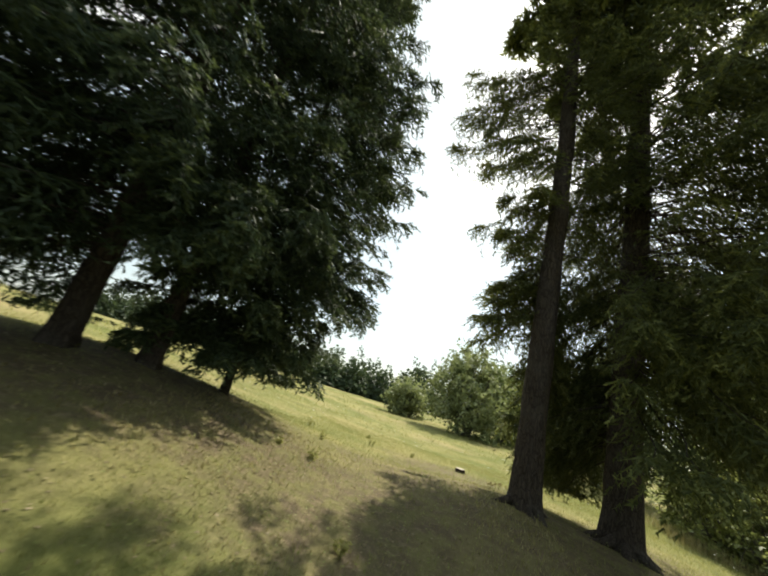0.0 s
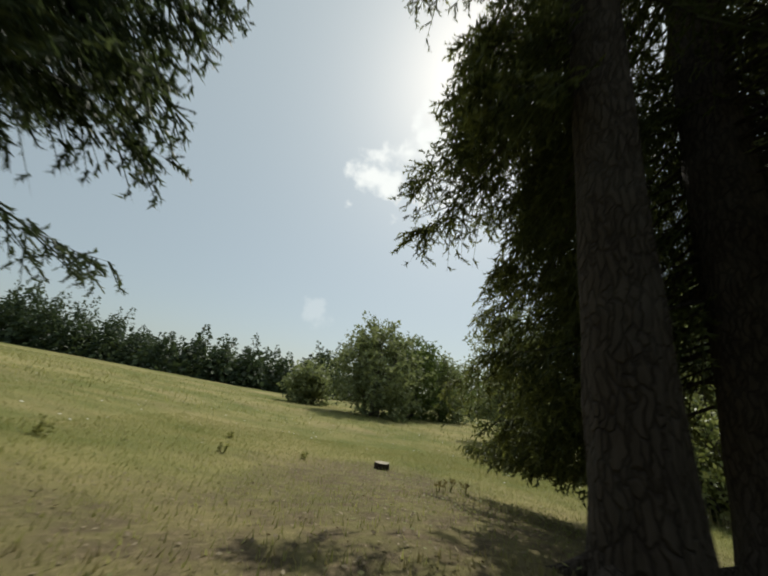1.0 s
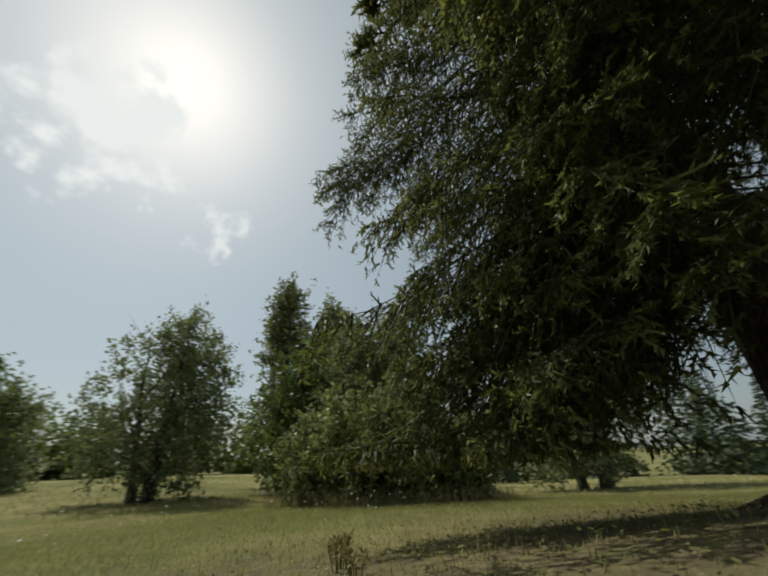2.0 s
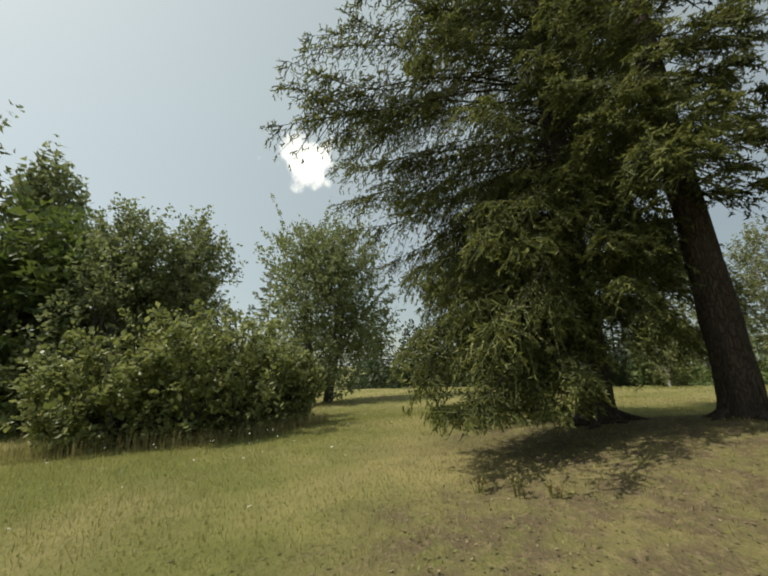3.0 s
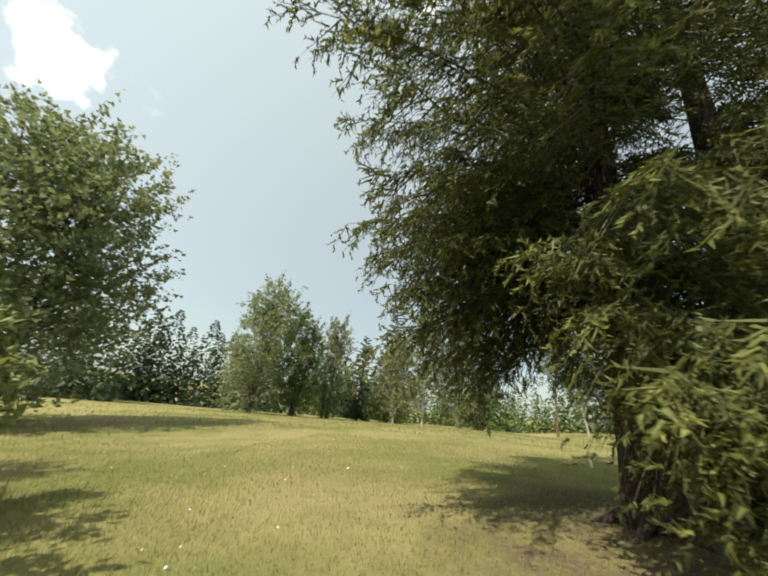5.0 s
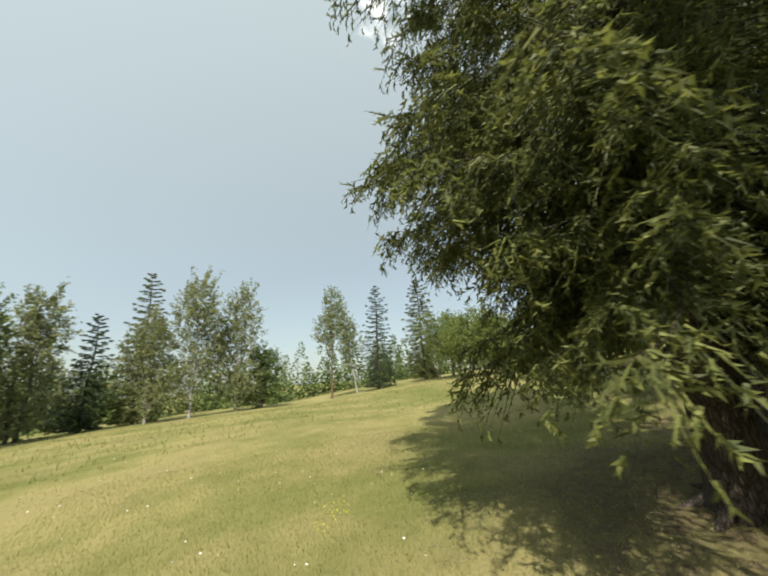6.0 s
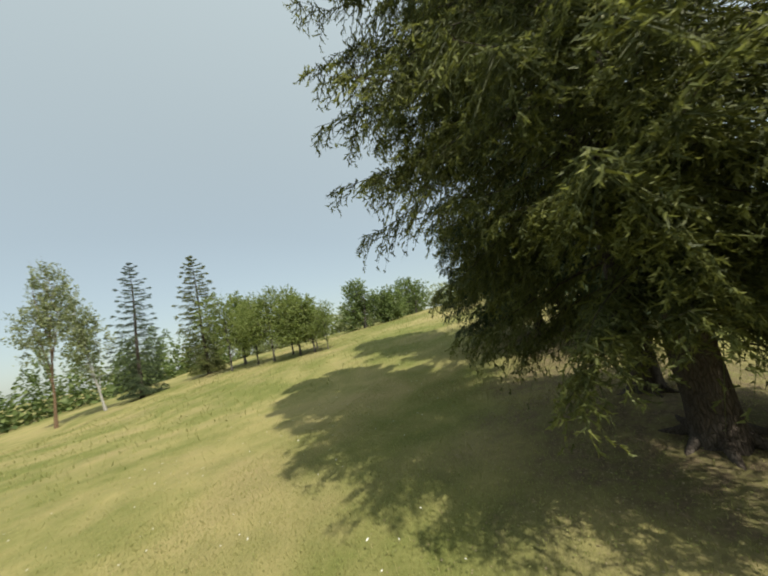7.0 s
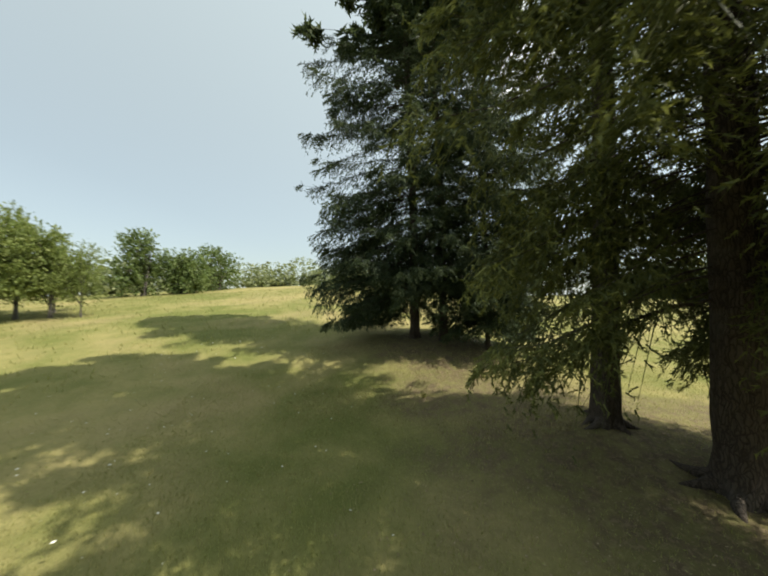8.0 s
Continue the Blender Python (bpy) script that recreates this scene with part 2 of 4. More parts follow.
def mesh_of(name, verts, faces, mats, smooth=False, slots=None):
    """A mesh from an array of points and an array of triangles or quads."""
    verts, faces = np.asarray(verts, np.float32), np.asarray(faces, np.int32)
    k = faces.shape[1]
    me = bpy.data.meshes.new(name)
    me.vertices.add(len(verts))
    me.vertices.foreach_set("co", verts.ravel())
    me.loops.add(faces.size)
    me.loops.foreach_set("vertex_index", faces.ravel())
    me.polygons.add(len(faces))
    me.polygons.foreach_set("loop_start", np.arange(0, faces.size, k, dtype=np.int32))
    if slots is not None:
        me.polygons.foreach_set("material_index", np.asarray(slots, np.int32))
    me.polygons.foreach_set("use_smooth", np.full(len(faces), smooth))
    for mat in mats if isinstance(mats, (list, tuple)) else [mats]:
        me.materials.append(mat)
    me.update(calc_edges=True)
    return me


def part(name, mesh, parent, label=""):
    ob = new(name, mesh)
    ob.parent = parent
    return tagged(ob, label=label)


def thing(name, where, label, category, group=""):
    ob = new(name)
    ob.empty_display_size = 0.3
    ob.location = where
    return tagged(ob, label=label, category=category, group=group)


def unit(v):
    return v / (np.linalg.norm(v, axis=-1, keepdims=True) + 1e-9)


def tube(points, radii, sides, cap=True):
    """Rings along a line of points: verts, quads."""
    points, radii = np.asarray(points, float), np.asarray(radii, float)
    along = unit(np.gradient(points, axis=0))
    ref = np.where(np.abs(along[:, 2:3]) > 0.9, np.array([[1.0, 0, 0]]), np.array([[0, 0, 1.0]]))
    a = unit(np.cross(along, ref))
    b = np.cross(along, a)
    th = np.linspace(0, 2 * np.pi, sides, endpoint=False)
    ring = points[:, None] + radii[:, None, None] * (np.cos(th)[None, :, None] * a[:, None] + np.sin(th)[None, :, None] * b[:, None])
    n = len(points)
    i, j = np.meshgrid(np.arange(n - 1), np.arange(sides), indexing="ij")
    k = (j + 1) % sides
    quads = np.stack([i * sides + j, i * sides + k, (i + 1) * sides + k, (i + 1) * sides + j], -1).reshape(-1, 4)
    return ring.reshape(-1, 3), quads


class Bag:
    """Collects pieces of one mesh."""

    def __init__(self):
        self.v, self.f, self.n = [], [], 0

    def put(self, v, f):
        self.v.append(v)
        self.f.append(np.asarray(f) + self.n)
        self.n += len(v)

    def mesh(self, name, mat, smooth=False):
        return mesh_of(name, np.concatenate(self.v), np.concatenate(self.f), mat, smooth)


def blades(base, way, side, length, width):
    """One pointed triangle for each row."""
    w = side * (width * 0.5)[:, None]
    v = np.stack([base - w, base + w, base + way * length[:, None]], 1).reshape(-1, 3)
    return v, np.arange(len(v)).reshape(-1, 3)


def spindles(base, way, a, b, length, radius):
    """One slim three-sided finger, pointed at its end, for each row."""
    turn = [(math.cos(k), math.sin(k)) for k in (0.0, 2.0944, 4.1888)]
    ring = [base + (a * c + b * d) * radius[:, None] for c, d in turn]
    v = np.stack([*ring, base + way * length[:, None]], 1).reshape(-1, 3)
    i = np.arange(len(base))[:, None] * 4
    return v, np.concatenate([np.concatenate([i + q for q in f], -1) for f in ((0, 1, 3), (1, 2, 3), (2, 0, 3))])


def diamonds(base, way, side, length, width):
    """One four-cornered leaf for each row, as quads."""
    mid = base + way * (length * 0.45)[:, None]
    w = side * (width * 0.5)[:, None]
    v = np.stack([base, mid + w, base + way * length[:, None], mid - w], 1).reshape(-1, 3)
    return v, np.arange(len(v)).reshape(-1, 4)


# ---------------------------------------------------------------- the ground


def ground_z(x, y):
    """The height of the meadow: rising to the west, falling gently to the east and north, with low swells round the spruces."""
    x, y = np.asarray(x, float), np.asarray(y, float)
    e, n = x - 2.0, y - 5.0

    def ramp(u, soft):
        return np.logaddexp(0, u / soft) * soft

    def ease(d, reach):
        return reach * (1 - np.exp(-d / reach))

    west, east, north, south = ramp(-e - 2, 1.0), ramp(e - 3, 1.5), ramp(n - 2, 1.0), ramp(-n - 2, 1.5)
    terms = [1 + 0 * x, ease(west, 6), ease(west, 40), ease(east, 8), ease(east, 50), ease(north, 5), ease(north, 50), ease(south, 8), ease(south, 50),
             ease(west, 15) * ease(north, 15) / 15, ease(west, 15) * ease(south, 15) / 15, ease(east, 15) * ease(north, 15) / 15, ease(east, 15) * ease(south, 15) / 15,
             np.exp(-(e ** 2 + (n + 0.5) ** 2) / 3), np.exp(-((x + 2.4) ** 2 + (y - 3.6) ** 2) / 5), np.exp(-((x - 1.5) ** 2 + (y - 1.3) ** 2) / 5)]
    z = sum(k * v for k, v in zip((-0.293, 0.046, 0.146, -0.035, -0.089, -0.056, -0.020, 0.117, -0.065, -0.149, -0.011, 0.186, 0.049, 0.318, 0.417, -0.095), terms))
    return z + 0.02 * np.sin(1.7 * x + 0.6 * y) * np.sin(1.3 * y - 0.4 * x) + 0.04 * np.sin(0.31 * x + 1.0) * np.sin(0.27 * y)


def axis_steps():
    near = np.arange(-16, 16.01, 0.32)
    out = 16 * np.exp(np.linspace(0, math.log(900 / 16), 46))[1:]
    return np.concatenate([-out[::-1], near, out])


gx, gy = np.meshgrid(axis_steps() + 3, axis_steps() + 4, indexing="ij")
gv = np.stack([gx, gy, ground_z(gx, gy)], -1).reshape(-1, 3)
rows_n, cols_n = gx.shape
gi, gj = np.meshgrid(np.arange(rows_n - 1), np.arange(cols_n - 1), indexing="ij")
gf = np.stack([gi * cols_n + gj, (gi + 1) * cols_n + gj, (gi + 1) * cols_n + gj + 1, gi * cols_n + gj + 1], -1).reshape(-1, 4)
ground_ob = tagged(new("ground", mesh_of("ground", gv, gf, GROUND, True)), "sloping summer meadow of green and straw-coloured grass with worn earth", "ground", kind="structure")


def foot(x, y, sink=0.05):
    return (x, y, float(ground_z(x, y)) - sink)


# ---------------------------------------------------------------- trees


def trunk_mesh(rng, height, radius, lean, mat, sides=20, rings=30, flare=0.38, rough=0.05, bend=0.15):
    t = np.linspace(0, 1, rings) ** 1.5
    z = t * height
    line = np.stack([lean[0] * z + bend * np.sin(2.2 * t * np.pi) * t, lean[1] * z + bend * np.cos(1.7 * t * np.pi) * t, z - 0.08], -1)
    r = radius * ((1 - t) ** 0.85 * 0.97 + 0.03) * (1 + flare * np.exp(-z / 0.16))
    v, f = tube(line, r, sides)
    v = v.reshape(rings, sides, 3)
    th = np.linspace(0, 2 * np.pi, sides, endpoint=False)
    lobes = 1 + 0.22 * np.exp(-z / 0.30)[:, None] * np.sin(5 * th + rng.uniform(0, 6))[None] + rough * rng.normal(size=(rings, sides))
    v = line[:, None] + (v - line[:, None]) * lobes[..., None]
    return mesh_of("trunk", v.reshape(-1, 3), f, mat, True), line, r


def by_side(*stops):
    """A value for each compass angle (degrees from +x), smooth between the given stops."""
    a = np.radians([d for d, _ in stops])
    v = [q for _, q in stops]

    def value(az):
        w = np.exp(16.0 * np.cos(az - a))
        return float((w * v).sum() / w.sum())

    return value


def spruce(name, x, y, height, radius, reach, label, seed, low=0.4, lean=(0, 0), limbs=110, density=1.0, needle=0.056, mat=None,
           droop=1.0, group="", full_at=0.25, thick=0.30, skirts=(), fine_to=8.0, waist=0.78, roots=0, needles=6, bare=0.10):
    """A spruce: trunk, drooping limbs, hanging twigs thick with needles. reach: length of the longest limbs, low: height of
    the lowest ones; each may differ by the compass side. skirts: extra hanging limbs, as (from angle, to angle, lowest, highest,
    reach, droop, count, bare share). Above fine_to the twigs grow sparser and coarser.
    bare: share of each limb, next to the trunk, that carries no shoots."""
    rng = np.random.default_rng(seed)
    tree = thing(name, foot(x, y), label, "tree", group)
    me, line, rad = trunk_mesh(rng, height, radius, lean, BARK_SPRUCE)
    part("trunk", me, tree, "rough grey-brown bark")
    for k in range(roots):
        a = k * 2 * math.pi / roots + rng.uniform(-0.4, 0.4)
        q = np.linspace(0, 1, 8)
        run = radius * rng.uniform(1.6, 2.8)
        bend = rng.normal(0, 0.25)
        rx, ry = np.cos(a + bend * q) * (radius * 0.6 + run * q), np.sin(a + bend * q) * (radius * 0.6 + run * q)
        gz = ground_z(x + rx, y + ry) - (float(ground_z(x, y)) - 0.05)
        v, f = tube(np.stack([rx, ry, gz + radius * 0.55 * (1 - q) ** 2.2 - 0.035 * q], -1), radius * (0.30 * (1 - q) + 0.06), 8)
        part("root", mesh_of("root", v, f, BARK_SPRUCE, True), tree, "gnarled surface root")
    low_at = low if callable(low) else (lambda a: low)
    reach_at = reach if callable(reach) else (lambda a: reach)
    floor = min(low_at(a) for a in np.linspace(0, 6.28, 24))
    wood = Bag()
    az = rng.uniform(0, 6)
    roots_all, ways_all, lens_all, fats_all, outer_all = [], [], [], [], []
    plan = []
    for i in range(limbs):
        az += 2.39996 + rng.normal(0, 0.25)
        q = (i + rng.uniform(0, 0.8)) / limbs
        start = low_at(az)
        z0 = start + (height * 0.985 - start) * q ** 1.5
        hf = (z0 - floor) / (height - floor)
        shape = min(1.0, waist + hf / full_at * (1 - waist)) * (1 - max(0.0, hf - full_at) / (1 - full_at)) ** 0.6
        plan.append((az, z0, reach_at(az) * max(shape, 0.04) * rng.uniform(0.70, 1.06), droop * (1 - hf) ** 1.1, bare * rng.uniform(0.4, 1.3)))
    for a0, a1, z_lo, z_hi, far_out, hang_by, count, naked in skirts:
        for i in range(count):
            plan.append((radians(rng.uniform(a0, a1)), rng.uniform(z_lo, z_hi), far_out * rng.uniform(0.6, 1.05), hang_by * rng.uniform(0.8, 1.2), naked * rng.uniform(0.7, 1.2)))
    for az, z0, r, sag, naked in plan:
        out = np.array([math.cos(az), math.sin(az), 0])
        s = np.linspace(0, 1, 10)
        fine = 1.0 if z0 < fine_to else 0.30
        z = r * ((0.30 - 0.28 * sag) * s - 0.60 * sag * s ** 2 + (0.10 + 0.22 * sag) * s ** 4)
        cross = np.array([-out[1], out[0], 0])
        core = np.array([np.interp(z0, line[:, 2], line[:, k]) for k in range(3)])
        pts = core + out * (s * r)[:, None] + cross * (0.12 * r * rng.normal() * s ** 2 + 0.05 * r * np.sin(s * rng.uniform(5, 11) + rng.uniform(0, 6)) * s)[:, None]
        pts[:, 2] = np.maximum(z0 + z + 0.025 * r * np.sin(s * rng.uniform(4, 9)) * rng.normal() * s, 0.15 + 0.25 * rng.uniform())
        v, f = tube(pts, (0.004 + 0.0038 * r) * (1 - 0.85 * s), 5)
        wood.put(v, f)
        # dead hanging twigs on the bare inner part
        for u in rng.uniform(0.12, max(naked, 0.13), int(r * naked * 14) if z0 < fine_to and density > 0.7 else 0):
            p = np.array([np.interp(u, s, pts[:, k]) for k in range(3)])
            d = cross * rng.normal(0, 0.7) + out * rng.uniform(0.1, 0.8) + np.array([0, 0, -rng.uniform(0.1, 1.0)])
            q = np.linspace(0, 1, 4)[:, None]
            v, f = tube(p + d * (q * rng.uniform(0.12, 0.42)) + rng.normal(0, 0.012, (4, 3)) * q, 0.0032 * (1 - 0.8 * q[:, 0]), 3)
            wood.put(v, f)
        # side shoots in a comb along the limb, longest in its middle, hanging on old limbs
        nl = max(7, int(r * 13.0 * density * fine * (1 - naked) / 0.9)) + 9
        u = (np.arange(nl) + rng.uniform(0, 1, nl)) / nl
        u = naked + (1 - naked) * u ** 0.8
        u[-9:] = rng.uniform(0.80, 1.0, 9)
        at = np.stack([np.interp(u, s, pts[:, k]) for k in range(3)], -1)
        sg = np.where(np.arange(nl) % 2 == 0, -1.0, 1.0)
        ll = np.minimum(0.60, 0.17 * min(1.0, r / 0.7) + 0.27 * r * (1 - u) ** 0.75 * np.minimum(1.0, 0.35 + u * 2.2)) * rng.uniform(0.65, 1.15, nl)
        d0 = unit(cross * (sg * rng.uniform(0.35, 0.85, nl))[:, None] + out * rng.uniform(0.45, 0.9, nl)[:, None] + np.array([0, 0, 1.0]) * (0.10 - 0.35 * sag * rng.uniform(0.2, 1.0, nl))[:, None])
        hang = (0.12 + 1.05 * sag) * rng.uniform(0.35, 1.25, nl)
        # twigs along each side shoot
        ns = max(3, round(6 * min(density, 1.0)))
        q = (np.arange(ns) + rng.uniform(0.1, 0.9, (nl, ns))) / ns
        run = ll[:, None] * q
        root = at[:, None] + d0[:, None] * run[..., None]
        root[..., 2] -= hang[:, None] * ll[:, None] * q ** 1.7
        tang = unit(d0[:, None] + np.array([0, 0, -1.0]) * (hang[:, None] * 1.5 * q ** 0.7)[..., None])
        flip = np.where((np.arange(ns) % 2)[None] == 0, -1.0, 1.0) * sg[:, None]
        aside = unit(np.cross(tang, np.array([0, 0, 1.0])))
        t_way = unit(tang * rng.uniform(0.5, 0.8, (nl, ns, 1)) + aside * (flip * rng.uniform(0.35, 0.95, (nl, ns)))[..., None]
                     + np.array([0, 0, -1.0]) * (sag * rng.uniform(-0.25, 0.65, (nl, ns)))[..., None] + rng.normal(0, 0.10, (nl, ns, 3)))
        t_len = (0.075 + 0.085 * (1 - q)) * rng.uniform(0.7, 1.3, (nl, ns)) * min(1.0, 0.3 + r) / fine ** 0.6
        # the shoot itself, as one more twig
        roots_all.append(np.concatenate([root.reshape(-1, 3), at]))
        end = at + d0 * ll[:, None]
        end[:, 2] = np.maximum(end[:, 2] - hang * ll, np.minimum(at[:, 2], 0.38))
        ways_all.append(np.concatenate([t_way.reshape(-1, 3), unit(end - at)]))
        lens_all.append(np.concatenate([t_len.ravel(), np.linalg.norm(end - at, axis=1)]))
        fats_all.append(np.concatenate([np.full(nl * ns, 1.0), np.full(nl, 0.8)]) / fine)
        outer_all.append(np.concatenate([np.repeat(u, ns) + 0.25 * q.ravel(), u]))
    root, way, ln, fat = np.concatenate(roots_all), np.concatenate(ways_all), np.concatenate(lens_all), np.concatenate(fats_all) * (needle / 0.056)
    ln = ln * (needle / 0.056) ** 0.6
    root[:, 2] = np.maximum(root[:, 2], 0.34)
    young = np.concatenate(outer_all) + rng.normal(0, 0.12, len(ln)) > 1.02
    # each twig: a slim green finger with a brush of flat needles round it
    n = len(root)
    a = unit(np.cross(way, rng.normal(size=(n, 3))))
    b = np.cross(way, a)
    bv, bf = spindles(root, way, a, b, ln, 0.0095 * fat * (thick / 0.30))
    nn = needles
    w = rng.uniform(0, 2 * np.pi, (n, nn, 1))
    off = a[:, None] * np.cos(w) + b[:, None] * np.sin(w)
    m = (np.arange(nn) + rng.uniform(0, 1, (n, nn))) / nn
    nb = (root[:, None] + way[:, None] * (ln[:, None] * (0.02 + 0.92 * m))[..., None]).reshape(-1, 3)
    nw = unit(way[:, None] * rng.uniform(0.4, 1.0, (n, nn, 1)) + off * 0.8).reshape(-1, 3)
    size = np.repeat(fat, nn) * rng.uniform(0.030, 0.052, n * nn)
    nv, nf = blades(nb, nw, unit(np.cross(nw, rng.normal(size=nw.shape))), size, size * 0.42 * (thick / 0.30))
    slots = np.concatenate([np.tile(young, 3), np.repeat(young, nn)]).astype(int)
    both = mat or (NEEDLE, NEEDLE_YOUNG)
    part("crown", mesh_of("crown", np.concatenate([bv, nv]), np.concatenate([bf, nf + len(bv)]), list(both), False, slots), tree, "drooping green needle sprays")
    tagged(part("branchwork", wood.mesh("branchwork", BARK_SPRUCE, True), tree, "thin bare grey limbs"), kind="stuff")
    return tree


def broadleaf(name, x, y, height, spread, label, seed, leaf=LEAF_GREEN, wood=BARK_GREY, leaves=7380, size=0.10, low=0.15, stems=1,
              stem_r=0.12, lobes=9, category="tree", group="", tall=0.55, lean=(0, 0), far=True, upright=0.35, shoots=0, lump=1.0):
    """A broad-leaved tree or bush: one or more stems with limbs, and a crown of many small leaves in uneven lobes."""
    rng = np.random.default_rng(seed)
    tree = thing(name, foot(x, y), label, category, group)
    wb = Bag()
    lob = []
    for i in range(lobes):
        a, q = rng.uniform(0, 2 * np.pi), (i + rng.uniform(0.1, 0.9)) / lobes
        zz = height * (low + 0.07 + (0.86 - low - 0.07) * q)
        rr = spread * 0.62 * math.sqrt(max(0.05, 1 - ((q - 0.35) / 0.72) ** 2)) * rng.uniform(0.5, 1.05)
        c = np.array([math.cos(a) * rr + lean[0] * zz, math.sin(a) * rr + lean[1] * zz, zz])
        lob.append((c, spread * rng.uniform(0.36, 0.60) * lump, height * rng.uniform(0.12, 0.20) * tall / 0.55 * lump))
    lob.append((np.array([lean[0] * height, lean[1] * height, height * 0.86]), spread * 0.38, height * 0.14))
    for s in range(stems):
        a = rng.uniform(0, 6)
        o = 0.0 if stems == 1 else spread * 0.12
        t = np.linspace(0, 1, 10)
        px = math.cos(a) * (o + (0 if stems == 1 else 0.5) * spread * 0.6 * t) + lean[0] * height * t + 0.05 * rng.normal(size=10) * t
        py = math.sin(a) * (o + (0 if stems == 1 else 0.5) * spread * 0.6 * t) + lean[1] * height * t + 0.05 * rng.normal(size=10) * t
        pts = np.stack([px, py, t * height * 0.86 - 0.08], -1)
        v, f = tube(pts, stem_r * (1 - 0.85 * t) * (1 + 0.5 * np.exp(-t * 14)), 10)
        wb.put(v, f)
        for c, rx, rz in lob[s::stems]:
            q = min(0.8, max(0.12, c[2] / height - 0.22))
            p0 = np.array([np.interp(q, t, pts[:, k]) for k in range(3)])
            k = np.linspace(0, 1, 6)[:, None]
            limb = p0 * (1 - k) + c * k + np.array([0, 0, 0.06 * height]) * (k * (1 - k))
            v, f = tube(limb, stem_r * 0.42 * (1 - 0.85 * k[:, 0]), 6)
            wb.put(v, f)
            for _ in range(5):
                tip = c + rng.normal(size=3) * (rx * 0.6, rx * 0.6, rz * 0.8)
                tw = limb[4] * (1 - k) + tip * k
                v, f = tube(tw, stem_r * 0.13 * (1 - 0.8 * k[:, 0]), 4)
                wb.put(v, f)
    up_c, up_d = [], []
    for _ in range(shoots):
        c, rx, rz = lob[rng.integers(len(lob) // 3, len(lob))]
        k = np.linspace(0, 1, 7)[:, None]
        top = c + (rng.normal(0, 0.45) * rx, rng.normal(0, 0.45) * rx, rz * rng.uniform(1.1, 1.0 + 0.075 * height))
        top[2] = min(top[2], height * 1.06)
        way_up = c * (1 - k) + top * k + np.array([0.05, 0.04, 0]) * np.sin(k * 5) * height / 8
        v, f = tube(way_up, (0.016 if far else 0.011) * (1 - 0.8 * k[:, 0]) + 0.003, 4)
        wb.put(v, f)
        up_c.append(way_up[3:])
        up_d.append(np.tile(unit(top - c), (4, 1)))
    part("trunk", wb.mesh("trunk", wood, True), tree, "slender branching stems")
    n = 14
    per = np.array([rx * rx * rz for _, rx, rz in lob])
    per = np.maximum(1, (per / per.sum() * leaves / n)).astype(int)
    cc, dd = [], []
    for (c, rx, rz), k in zip(lob, per):
        d = unit(rng.normal(size=(k, 3)))
        cc.append(c + d * (rng.uniform(0.25, 1.0, k) ** 0.55)[:, None] * (rx, rx, rz))
        dd.append(unit(d + (0, 0, upright) + rng.normal(0, 0.35, (k, 3))))
    cc, dd = np.concatenate(cc), np.concatenate(dd)
    ok = cc[:, 2] > height * low * rng.uniform(0.6, 1.0, len(cc))
    cc, dd = cc[ok], dd[ok]
    if shoots:
        cc, dd = np.concatenate([cc] + up_c), np.concatenate([dd] + up_d)
    run = size * rng.uniform(2.0, 7.0, len(cc))
    p = cc[:, None] + dd[:, None] * (run[:, None] * rng.uniform(0, 1, (len(cc), n)))[..., None] + rng.normal(0, size * 0.55, (len(cc), n, 3))
    p = p.reshape(-1, 3)
    way = unit(rng.normal(size=p.shape) + np.repeat(dd, n, 0) * 0.7 + (0, 0, -0.25))
    side = unit(np.cross(way, rng.normal(size=p.shape) + (0, 0, 0.8)))
    ln = size * rng.uniform(0.7, 1.5, len(p))
    p[:, 2] = np.maximum(p[:, 2], 0.12)
    v, f = (blades if far else diamonds)(p, way, side, ln, ln * rng.uniform(0.5, 0.8, len(p)) * (1.25 if far else 1.0))
    v[:, 2] = np.maximum(v[:, 2], 0.03)
    part("crown", mesh_of("crown", v, f, leaf), tree)
    return tree


